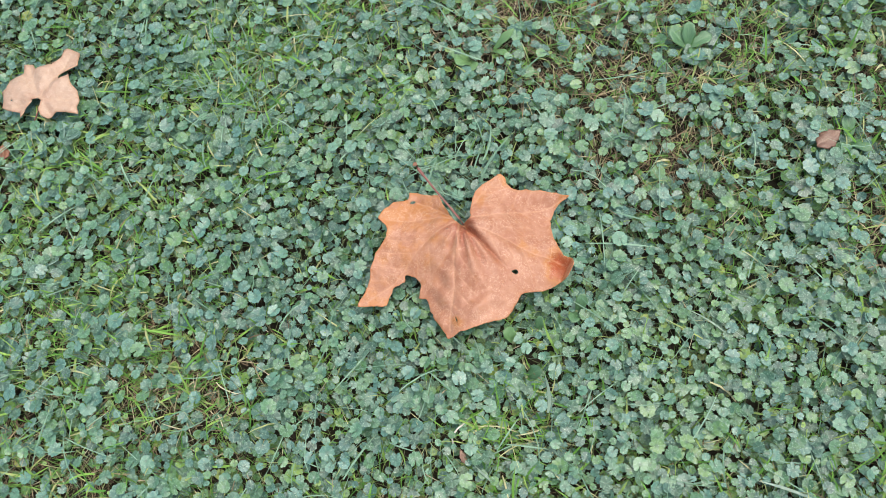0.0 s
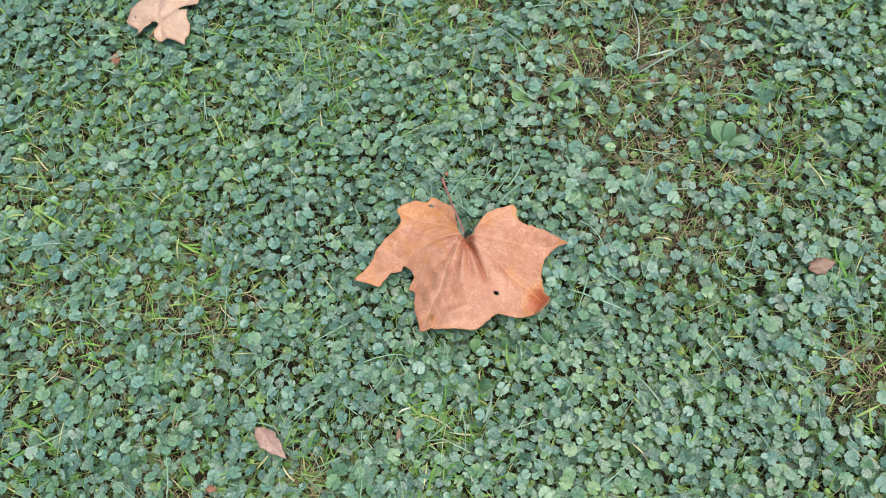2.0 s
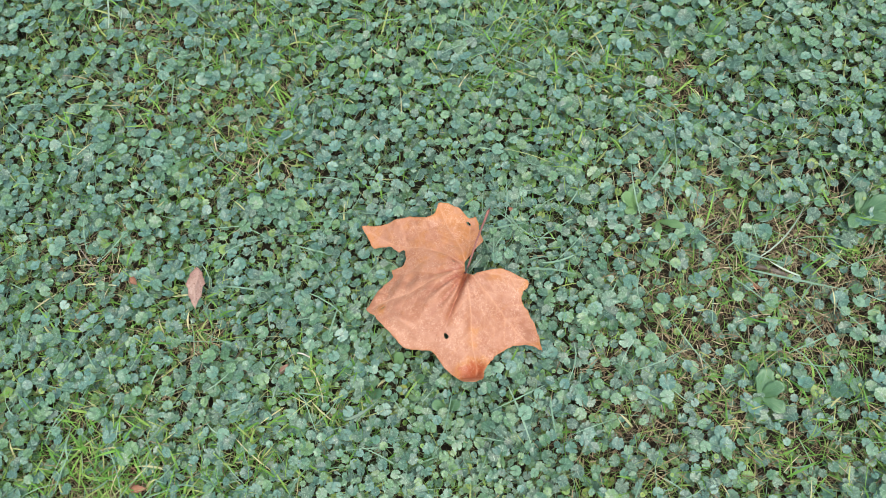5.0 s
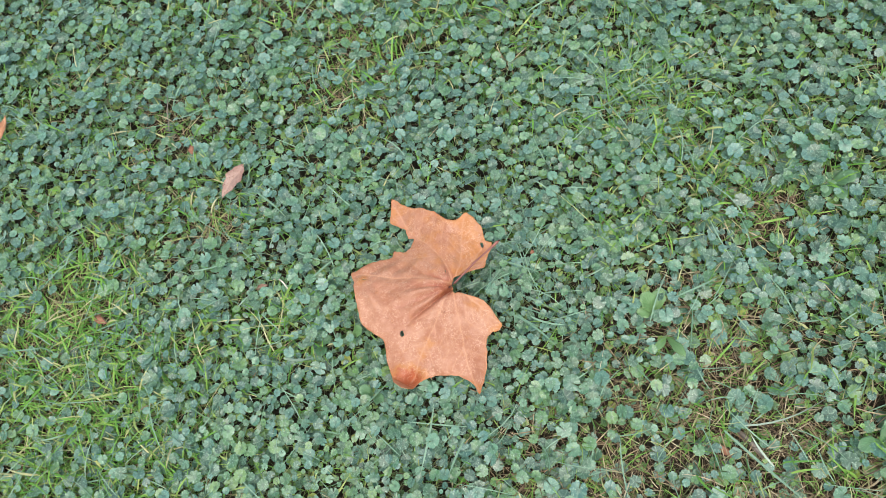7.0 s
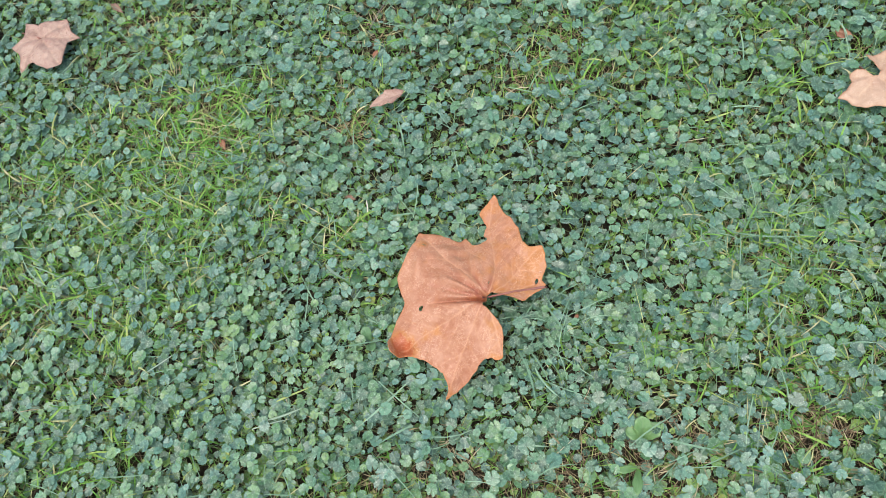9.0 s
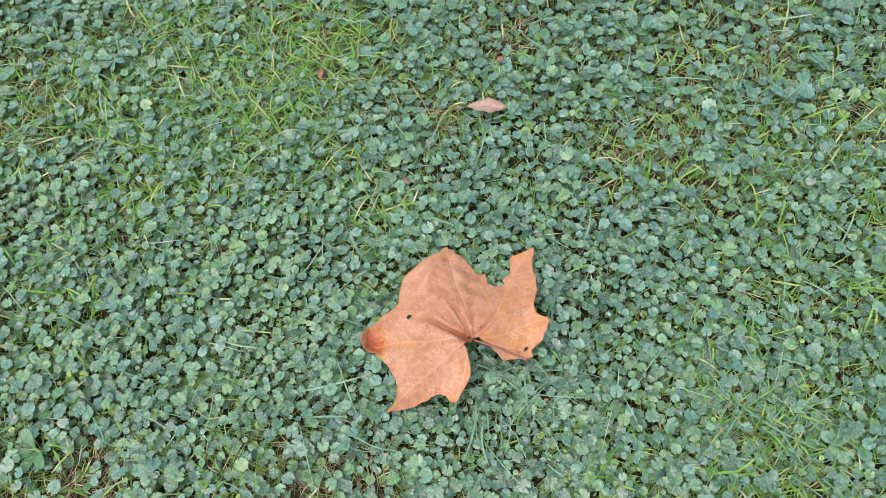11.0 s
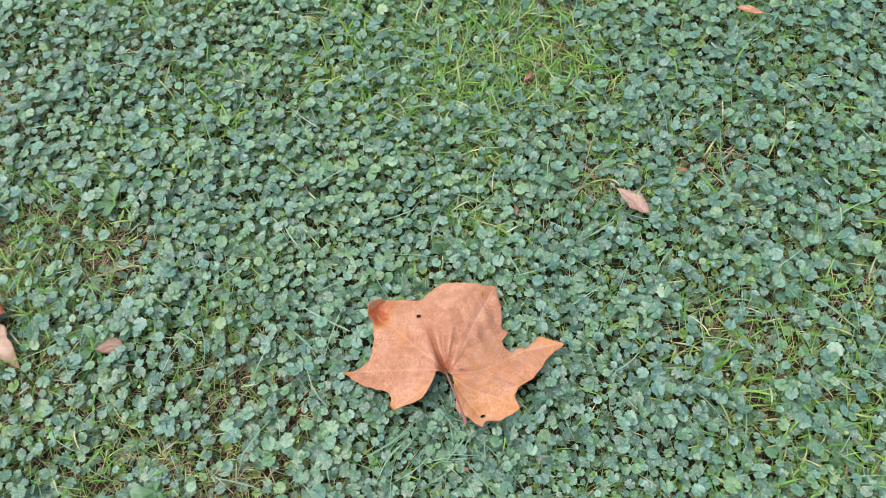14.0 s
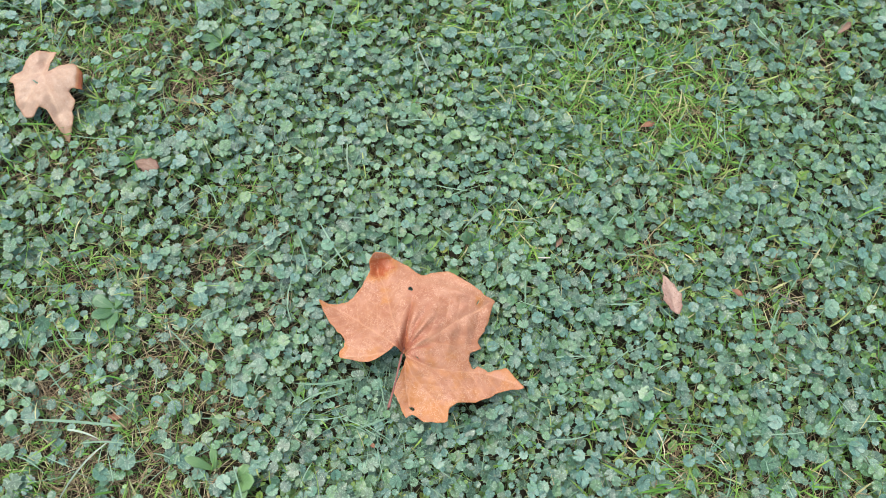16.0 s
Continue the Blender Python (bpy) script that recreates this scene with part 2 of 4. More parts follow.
M_RUST = dead_leaf_material("small_leaf_rust", (0.25, 0.112, 0.060), (0.185, 0.072, 0.036), (0.12, 0.034, 0.020), 0.4)
M_BROWN = dead_leaf_material("small_leaf_brown", (0.225, 0.132, 0.088), (0.170, 0.092, 0.060), (0.11, 0.050, 0.032), 0.5, 0.5)
M_ORANGE = dead_leaf_material("small_leaf_orange", (0.38, 0.18, 0.09), (0.30, 0.125, 0.055), (0.20, 0.075, 0.030), 0.4)
M_SOIL = soil_material()
M_PETIOLE = stem_material("petiole_red", (0.15, 0.048, 0.038), (0.27, 0.110, 0.082))
M_STEM = stem_material("ivy_stem", (0.060, 0.110, 0.036), (0.17, 0.165, 0.070))
M_PALE_STICK = stem_material("bleached_stem", (0.38, 0.33, 0.26), (0.60, 0.55, 0.46))
M_TWIG = stem_material("twig_grey", (0.09, 0.065, 0.05), (0.26, 0.22, 0.18))


# ---- mesh helpers ----
def mesh_from(name, co, faces, material, uv=None, smooth=True):
    """A mesh from an array of points and an array of faces with one number of corners."""
    co, faces = np.asarray(co, np.float32), np.asarray(faces, np.int32)
    me = bpy.data.meshes.new(name)
    n, k = faces.shape
    me.vertices.add(len(co))
    me.vertices.foreach_set("co", co.ravel())
    me.loops.add(n * k)
    me.loops.foreach_set("vertex_index", faces.ravel())
    me.polygons.add(n)
    me.polygons.foreach_set("loop_start", np.arange(0, n * k, k, dtype=np.int32))
    me.polygons.foreach_set("loop_total", np.full(n, k, np.int32))
    me.polygons.foreach_set("use_smooth", np.full(n, smooth))
    if uv is not None:
        layer = me.uv_layers.new(name="UVMap")
        layer.data.foreach_set("uv", np.asarray(uv, np.float32)[faces.ravel()].ravel())
    me.update(calc_edges=True)
    me.materials.append(material)
    return me


def child(name, me, parent, label=""):
    ob = new(name, me)
    ob.parent = parent
    return tagged(ob, label)


def base(name, at, label, category, group="", kind=""):
    ob = new(name)
    ob.empty_display_size = 0.02
    ob.location = at
    return tagged(ob, label, category, group, kind)


def turns(yaw, tilt, way):
    """Rotation matrices: a turn by yaw, then a lean by tilt towards the direction way."""
    c, s = np.cos(yaw), np.sin(yaw)
    z = np.zeros_like(yaw)
    o = z + 1
    rz = np.stack([np.stack([c, -s, z], -1), np.stack([s, c, z], -1), np.stack([z, z, o], -1)], -2)
    ax, ay = -np.sin(way), np.cos(way)
    ct, st = np.cos(tilt), np.sin(tilt)
    lean = np.stack([np.stack([ct + ax * ax * (1 - ct), ax * ay * (1 - ct), ay * st], -1),
                     np.stack([ax * ay * (1 - ct), ct + ay * ay * (1 - ct), -ax * st], -1),
                     np.stack([-ay * st, ax * st, ct], -1)], -2)
    return lean @ rz


def inside(px, py, poly):
    """Which points lie inside a closed outline."""
    hit = np.zeros(len(px), bool)
    for (x0, y0), (x1, y1) in zip(poly, np.roll(poly, -1, 0)):
        if y0 != y1:
            hit ^= ((y0 > py) != (y1 > py)) & (px < (x1 - x0) * (py - y0) / (y1 - y0) + x0)
    return hit


def to_lines(px, py, lines):
    """Distance to the nearest of a set of straight lines."""
    best = np.full(len(px), 1e9)
    for (ax, ay), (bx, by) in lines:
        dx, dy = bx - ax, by - ay
        t = np.clip(((px - ax) * dx + (py - ay) * dy) / (dx * dx + dy * dy + 1e-12), 0, 1)
        best = np.minimum(best, np.hypot(px - ax - t * dx, py - ay - t * dy))
    return best


def wavy(px, py, scale, seed=0.0):
    return np.array([noise.noise((x * scale, y * scale, seed)) for x, y in zip(px, py)])


# ---- where the cover is thin, grassy or thick (metres: x, y, reach, weight) ----
THIN = [(-0.04, 0.256, 0.03, 0.7), (0.018, 0.29, 0.05, 0.85), (0.073, 0.275, 0.05, 0.8), (0.07, 0.205, 0.04, 0.65),
        (0.136, 0.202, 0.05, 0.75), (0.123, 0.116, 0.03, 0.55), (0.206, 0.12, 0.035, 0.7), (0.127, 0.408, 0.06, 0.8),
        (0.082, 0.354, 0.05, 0.8), (-0.153, 0.323, 0.035, 0.8), (0.195, 0.178, 0.04, 0.5), (-0.29, -0.204, 0.035, 0.6),
        (-0.24, -0.195, 0.03, 0.5), (-0.022, -0.30, 0.03, 0.6), (0.44, 0.068, 0.04, 0.7), (0.54, 0.09, 0.05, 0.6),
        (0.425, 0.24, 0.04, 0.8), (0.15, 0.352, 0.05, 0.8), (0.107, -0.43, 0.05, 0.55), (-0.287, -0.228, 0.03, 0.4),
        (0.75, -0.03, 0.06, 0.7), (0.237, 0.118, 0.03, 0.5), (-0.16, -0.41, 0.03, 0.5),
        (0.06, 0.28, 0.09, 0.50), (0.17, 0.19, 0.07, 0.54), (0.20, 0.10, 0.05, 0.46), (0.13, 0.38, 0.09, 0.45), (0.25, 0.29, 0.07, 0.34), (0.56, 0.17, 0.07, 0.42),
        (0.05, -0.42, 0.06, 0.36), (-0.03, -0.35, 0.05, 0.32), (-0.17, -0.38, 0.04, 0.34), (-0.29, -0.21, 0.07, 0.30),
        (0.30, -0.52, 0.05, 0.40), (0.485, -0.455, 0.06, 0.45), (-0.33, -0.30, 0.04, 0.40), (-0.43, -0.285, 0.05, 0.40), (0.09, -0.635, 0.05, 0.40), (0.17, -0.53, 0.05, 0.45),
        (0.66, -0.37, 0.07, 0.55), (0.60, -0.215, 0.04, 0.35), (-0.51, -0.18, 0.05, 0.35), (0.115, -0.44, 0.045, 0.68), (-0.265, -0.14, 0.03, 0.45)]
GRASSY = [(0.108, -0.426, 0.06, 1.0), (0.239, -0.406, 0.07, 0.9), (0.154, -0.457, 0.06, 1.0), (0.179, -0.326, 0.05, 0.7),
          (0.25, -0.295, 0.055, 1.0), (0.337, -0.385, 0.08, 0.5), (0.615, -0.403, 0.08, 0.6), (-0.278, 0.196, 0.05, 0.6),
          (-0.333, 0.168, 0.04, 0.5), (-0.206, 0.233, 0.05, 0.5), (0.074, -0.185, 0.025, 0.4), (0.19, -0.36, 0.055, 1.0),
          (0.10, -0.27, 0.03, 0.5), (0.50, 0.17, 0.06, 0.6), (-0.43, -0.03, 0.07, 0.20), (-0.33, -0.14, 0.08, 0.16), (-0.25, -0.18, 0.05, 0.22), (-0.05, -0.30, 0.04, 0.25),
          (0.30, -0.51, 0.07, 0.7), (0.47, -0.45, 0.07, 0.5), (0.17, -0.42, 0.08, 0.9), (0.09, -0.18, 0.03, 0.5), (-0.255, 0.14, 0.05, 0.6), (0.66, -0.37, 0.08, 0.8), (0.44, -0.20, 0.05, 0.35), (0.34, -0.29, 0.05, 0.5)]


def field(px, py, spots):
    out = np.zeros(len(px))
    for x, y, reach, weight in spots:
        out = np.maximum(out, weight * np.exp(-((px - x) ** 2 + (py - y) ** 2) / (2 * reach * reach)))
    return out


def open_sward(px, py):
    """How open the mat is: dense round the large leaf, thinner and strawy further out, in patches."""
    away = np.clip((np.hypot(px - 0.0, py + 0.06) - 0.20) / 0.22, 0, 1)
    patch = np.array([noise.fractal((x * 9.0, y * 9.0, 5.5), 0.7, 2.0, 3) for x, y in zip(px, py)])
    return np.clip(away * (0.55 + 0.9 * patch), 0, 1)


# ---- the ground: one sheet to the horizon ----
radii = np.concatenate([np.linspace(0.02, 1.2, 60), np.geomspace(1.25, 900, 40)])
spokes = 96
gx, gy = [0.0], [0.0]
for r in radii:
    a = np.arange(spokes) * math.tau / spokes
    gx.extend(r * np.cos(a))
    gy.extend(r * np.sin(a))
gx, gy = np.array(gx), np.array(gy)
gz = 0.004 * wavy(gx, gy, 14.0) * (np.hypot(gx, gy) < 3)
fan = []
for j in range(spokes):
    fan.append((0, 1 + j, 1 + (j + 1) % spokes))
for i in range(len(radii) - 1):
    for j in range(spokes):
        a, b = 1 + i * spokes + j, 1 + i * spokes + (j + 1) % spokes
        fan.append((a, a + spokes, b + spokes))
        fan.append((a, b + spokes, b))
ground = new("ground", mesh_from("ground", np.stack([gx, gy, gz], 1), fan, M_SOIL))
tagged(ground, "dark crumbly soil under a low green lawn", "ground", kind="structure")


# ---- fallen tree leaves ----
def smooth_outline(points, steps=4, rough=0.05, seed=1.0, bend=0.38):
    """A closed curve through the points of a margin, slightly ragged."""
    p = np.array(points, float)
    out = []
    for i in range(len(p)):
        a, b, c, d = p[i - 1], p[i], p[(i + 1) % len(p)], p[(i + 2) % len(p)]
        for s in range(steps):
            t = s / steps
            m0, m1 = (c - a) * bend, (d - b) * bend
            q = (2 * t**3 - 3 * t**2 + 1) * b + (t**3 - 2 * t**2 + t) * m0 + (-2 * t**3 + 3 * t**2) * c + (t**3 - t**2) * m1
            q = q + rough * np.array([noise.noise((q[0] * 2.3, q[1] * 2.3, seed)), noise.noise((q[0] * 2.3, q[1] * 2.3, seed + 9))])
            out.append(q)
    return np.array(out)


def vein_lines(root, tips, pairs=4, spread=0.75):
    """Main veins from the root to the lobes, and side veins off them."""
    main, side = [], []
    root = np.array(root, float)
    for tip in tips:
        tip = np.array(tip, float)
        main.append((root, tip))
        d = tip - root
        size = np.hypot(*d)
        for i in range(pairs):
            at = root + d * (0.28 + 0.6 * i / pairs)
            for sgn in (-1, 1):
                ang = math.atan2(d[1], d[0]) + sgn * spread
                far = size * (0.36 - 0.06 * i)
                side.append((at, at + far * np.array([math.cos(ang), math.sin(ang)])))
    return main, side


def dead_leaf_blade(outline, holes, root, tips, height, cell, tone, material, name="blade", pairs=4, red_shade=None):
    """A thin dry blade, cut to its outline with its holes; lengths in centimetres, result in metres."""
    from mathutils.geometry import delaunay_2d_cdt
    lo, hi = outline.min(0), outline.max(0)
    nx, ny = int((hi[0] - lo[0]) / cell) + 2, int((hi[1] - lo[1]) / (cell * 0.87)) + 2
    gx = lo[0] + (np.arange(nx)[None, :] + 0.5 * (np.arange(ny)[:, None] % 2)) * cell
    gy = np.repeat(lo[1] + np.arange(ny)[:, None] * cell * 0.87, nx, 1)
    gx, gy = gx.ravel(), gy.ravel()
    ring = list(zip(outline, np.roll(outline, -1, 0)))
    keep = inside(gx, gy, outline) & (to_lines(gx, gy, ring) > cell * 0.45)
    loops = [outline] + list(holes)
    for h in holes:
        keep &= ~inside(gx, gy, h) & (to_lines(gx, gy, list(zip(h, np.roll(h, -1, 0)))) > cell * 0.45)
    pts, edges = [], []
    for lp in loops:
        s = len(pts)
        pts.extend(Vector(q) for q in lp)
        edges.extend((s + i, s + (i + 1) % len(lp)) for i in range(len(lp)))
    pts.extend(Vector(q) for q in zip(gx[keep], gy[keep]))
    co, _, faces, _, _, _ = delaunay_2d_cdt(pts, edges, [], 0, 1e-5)
    co = np.array([tuple(c) for c in co])
    faces = np.array([f for f in faces if len(f) == 3])
    mid = co[faces].mean(1)
    ok = inside(mid[:, 0], mid[:, 1], outline)
    for h in holes:
        ok &= ~inside(mid[:, 0], mid[:, 1], h)
    faces = faces[ok]
    a, b, c = co[faces[:, 0]], co[faces[:, 1]], co[faces[:, 2]]
    turn = (b - a)[:, 0] * (c - a)[:, 1] - (b - a)[:, 1] * (c - a)[:, 0]
    faces[turn < 0] = faces[turn < 0][:, ::-1]
    main, side = vein_lines(root, tips, pairs)
    x, y = co[:, 0], co[:, 1]
    vx, vy = x + 0.55 * wavy(x, y, 0.22, 31.0) + 0.10 * wavy(x, y, 1.1, 33.0), y + 0.55 * wavy(x, y, 0.22, 32.0) + 0.10 * wavy(x, y, 1.1, 34.0)
    dm, ds, de = to_lines(vx, vy, main), to_lines(vx, vy, side), to_lines(x, y, ring)
    place = height(x, y, dm, ds)
    me = mesh_from(name, np.stack(place, 1) / 100, faces, material, uv=co / 20)
    vein = np.clip(np.maximum(np.exp(-(dm / (cell * 0.55)) ** 2), 0.55 * np.exp(-(ds / (cell * 0.5)) ** 2)), 0, 1)
    rim = np.exp(-de / 0.35)
    # red round the stalk; the large leaf adds painted shade in its folds
    fold = (0.30 if red_shade is None else 0.75) * np.exp(-(np.hypot(x - root[0], y - root[1]) / 1.6) ** 2) + (0.0 if red_shade is None else red_shade(x, y))
    for key, value in (("vein", vein), ("rim", rim), ("tone", np.clip(tone(x, y), 0, 1)), ("blush_shade", np.clip(fold, 0, 1))):
        me.attributes.new(key, "FLOAT", "POINT").data.foreach_set("value", value.astype(np.float32))
    return me


def thicken(ob, metres):
    m = ob.modifiers.new("thickness", "SOLIDIFY")
    m.thickness, m.offset = metres, -1
    return ob


def rod(points, radii, sides=7):
    """A bent round stalk through the points, as a mesh."""
    pts = [Vector(p) for p in points]
    bm = bmesh.new()
    rings = []
    for i, p in enumerate(pts):
        d = (pts[min(i + 1, len(pts) - 1)] - pts[max(i - 1, 0)]).normalized()
        u = d.orthogonal().normalized()
        w = d.cross(u)
        rings.append([bm.verts.new(p + radii[i] * (math.cos(k * math.tau / sides) * u + math.sin(k * math.tau / sides) * w)) for k in range(sides)])
    for r0, r1 in zip(rings, rings[1:]):
        for k in range(sides):
            bm.faces.new((r0[k], r0[(k + 1) % sides], r1[(k + 1) % sides], r1[k])).smooth = True
    bm.faces.new(rings[0][::-1])
    bm.faces.new(rings[-1])
    return bm


def part(name, bm, material, parent, label=""):
    me = bpy.data.meshes.new(name)
    bmesh.ops.recalc_face_normals(bm, faces=bm.faces)
    bm.to_mesh(me)
    bm.free()
    me.materials.append(material)
    return child(name, me, parent, label)


# The large leaf: margins traced to fit the camera's view, in centimetres from the top of its stalk, first one half,
# then the other.
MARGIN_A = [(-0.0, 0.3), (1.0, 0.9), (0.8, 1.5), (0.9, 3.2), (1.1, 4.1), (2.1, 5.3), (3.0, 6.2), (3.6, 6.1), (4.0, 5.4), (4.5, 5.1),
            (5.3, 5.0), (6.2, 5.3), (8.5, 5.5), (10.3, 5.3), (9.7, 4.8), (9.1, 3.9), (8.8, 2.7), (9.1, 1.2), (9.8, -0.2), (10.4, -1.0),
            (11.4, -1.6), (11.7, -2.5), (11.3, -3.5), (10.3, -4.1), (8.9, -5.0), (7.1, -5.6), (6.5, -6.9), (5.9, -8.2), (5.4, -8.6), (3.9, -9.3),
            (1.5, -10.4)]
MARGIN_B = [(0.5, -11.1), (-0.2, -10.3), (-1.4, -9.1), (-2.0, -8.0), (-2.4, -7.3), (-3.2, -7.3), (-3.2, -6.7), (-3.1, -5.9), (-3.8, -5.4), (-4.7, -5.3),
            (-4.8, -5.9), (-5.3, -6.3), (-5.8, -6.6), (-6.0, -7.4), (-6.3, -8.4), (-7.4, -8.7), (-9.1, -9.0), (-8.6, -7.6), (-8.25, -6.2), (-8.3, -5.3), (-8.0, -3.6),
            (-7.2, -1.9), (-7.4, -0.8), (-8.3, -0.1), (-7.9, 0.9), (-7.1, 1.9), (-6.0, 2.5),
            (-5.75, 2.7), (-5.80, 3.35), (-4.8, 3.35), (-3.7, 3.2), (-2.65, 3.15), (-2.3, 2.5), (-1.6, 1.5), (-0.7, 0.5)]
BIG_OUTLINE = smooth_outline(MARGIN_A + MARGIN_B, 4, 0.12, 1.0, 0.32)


# how high the blade lies over the soil: x, y, height in centimetres
LIFTS = [(0.0, 0.3, 7.7), (6.0, -3.8, 6.0), (0.5, -11.0, 5.2), (1.2, -9.3, 6.3), (3.0, 6.1, 6.0), (5.6, 5.1, 5.2), (7.2, -5.5, 5.1), (-2.7, -7.1, 4.2), (-8.7, -8.8, 5.0),
         (10.1, 5.0, 4.6), (8.9, 2.7, 3.7), (11.6, -2.4, 5.7), (-7.9, 0.1, 6.4), (-4.6, 2.5, 5.4), (-5.8, 3.3, 5.5), (-4.0, -2.5, 6.2), (9.7, -4.6, 4.2)]


LX, LY, LZ = np.array(LIFTS).T
bow = lambda q: 0.5 * q * np.log(q + 1e-9)
SHEET = np.zeros((len(LX) + 3, len(LX) + 3))
SHEET[:len(LX), :len(LX)] = bow((LX[:, None] - LX) ** 2 + (LY[:, None] - LY) ** 2) + 1.2 * np.eye(len(LX))
SHEET[:len(LX), len(LX):] = np.stack([np.ones(len(LX)), LX, LY], 1)
SHEET[len(LX):, :len(LX)] = SHEET[:len(LX), len(LX):].T
PULL = np.linalg.solve(SHEET, np.concatenate([LZ, np.zeros(3)]))


def big_height(x, y):
    """Height of the large leaf over the soil, in centimetres: a thin sheet bent through its lifts."""
    x, y = np.asarray(x, float), np.asarray(y, float)
    z = PULL[-3] + PULL[-2] * x + PULL[-1] * y
    for a, b, k in zip(LX, LY, PULL):
        z = z + k * bow((x - a) ** 2 + (y - b) ** 2)
    return z


def big_place(x, y, dm, ds):
    z = big_height(x, y)
    r, ang = np.hypot(x, y), np.arctan2(y - 0.5, x)
    # the sharp fold between the two front lobes, and a lesser one beside it
    for ax, ay, deep, wide, far in ((0.77, -0.64, 1.9, 0.30, 6.8), (0.30, -0.95, 0.45, 0.24, 6.0), (-0.80, -0.60, 0.28, 0.26, 5.5), (-0.93, 0.36, 0.45, 0.25, 4.5)):
        s, d = x * ax + (y - 0.6) * ay, -x * ay + (y - 0.6) * ax
        z = z - deep * np.exp(-np.abs(d) / wide) * np.clip(1 - s / far, 0, 1) * np.clip((s + 0.5) / 1.0, 0, 1)
    s, d = x * 0.55 + (y - 0.6) * -0.83, x * 0.83 + (y - 0.6) * 0.55
    z = z - 0.6 * np.exp(-(d / 0.6) ** 2) * np.clip(1 - s / 7.5, 0, 1) * np.clip((s + 0.3) / 1.2, 0, 1)
    z = z + 0.20 * np.clip(dm / 0.8, 0, 1) + 0.022 * np.clip(ds / 0.4, 0, 1)
    z = z + 0.27 * wavy(x, y, 0.40, 3.0) + 0.09 * wavy(x, y, 1.1, 5.0) + 0.022 * wavy(x, y, 3.0, 6.0)
    # creases that fan out from the stalk into the front lobe
    fan = np.exp(-((np.angle(np.exp(1j * (ang + 1.35)))) / 0.75) ** 2) * np.clip((r - 0.6) / 1.2, 0, 1) * np.exp(-r / 4.5)
    z = z + 0.34 * fan * np.sin(ang * 15 + 0.5 * wavy(x, y, 0.5, 17.0))
    # pleats of the front lobe, along its side veins
    front = np.exp(-((np.angle(np.exp(1j * (ang + 1.70)))) / 0.55) ** 2)
    z = z + 0.24 * (1 + 0.8 * wavy(x, y, 0.5, 8.0)) * (0.25 + 0.75 / (1 + np.exp(-3 * (x - 0.3 + 0.05 * y)))) * front * np.sin(np.abs(x - 0.2) * 2.2 - y * 2.6) * np.clip((r - 2.5) / 3, 0, 1) * np.clip((11.0 - r) / 2, 0, 1)
    # the corner that bows into a small dish with a lifted, turned-in rim
    q = (x - 10.2) ** 2 + (y + 1.9) ** 2
    z = z - 0.95 * np.exp(-q / 0.8)
    cx, cy = np.array([0.95, -0.31])
    s = np.clip((x - 11.1) * cx + (y + 1.9) * cy, 0, 2)
    z = z + 0.9 * s
    x, y = x - 0.35 * s * cx, y - 0.35 * s * cy
    # the torn tip bends down along a crease
    z = z - 0.22 * np.clip((-(x + 6.6) - (y + 6.6)) * 0.7, 0, 3)
    return x, y, z


def big_tone(x, y):
    """Golden and rusty places: the dished corner, the lobe tips and the back of the upper lobe."""
    n = wavy(x, y, 0.9, 11.0) + 0.6 * wavy(x, y, 2.6, 12.0)
    t = 0.24 / (1 + np.exp(1.6 * (x + 1.6 + 0.35 * y))) / (1 + np.exp(-1.5 * (y + 5.5)))
    for cx, cy, k, far in ((-4.3, 2.0, 0.35, 2.5), (-7.3, 0.3, 0.5, 2.0), (3.1, 6.1, 0.6, 1.2), (9.9, 5.0, 0.75, 0.7), (-7.9, -8.1, 0.42, 3.0),
                           (7.4, -1.3, 0.60, 0.5), (6.2, -0.9, 0.45, 0.3), (1.0, -9.6, 0.5, 0.5), (-1.6, 0.6, 0.5, 0.7), (1.6, 3.6, 0.3, 2.0)):
        t = t + k * np.exp(-((x - cx) ** 2 + (y - cy) ** 2) / far)
    t = t * (1 + 0.8 * n) + 0.20 * np.clip(n + 0.1, 0, 1)
    # the dished corner: a rusty patch with an uneven border, inside a paler turned-up rim
    dish = 1 / (1 + np.exp(4.0 * (np.hypot(x - 10.4, (y + 2.3) * 0.9) - 1.6 + 0.6 * n)))
    lip = np.clip(1.6 - 5.0 * ((x - 11.1) * 0.95 - (y + 1.9) * 0.31), 0, 1)
    return np.clip(t, 0, 0.6) * (1 - dish) + 1.05 * dish * lip


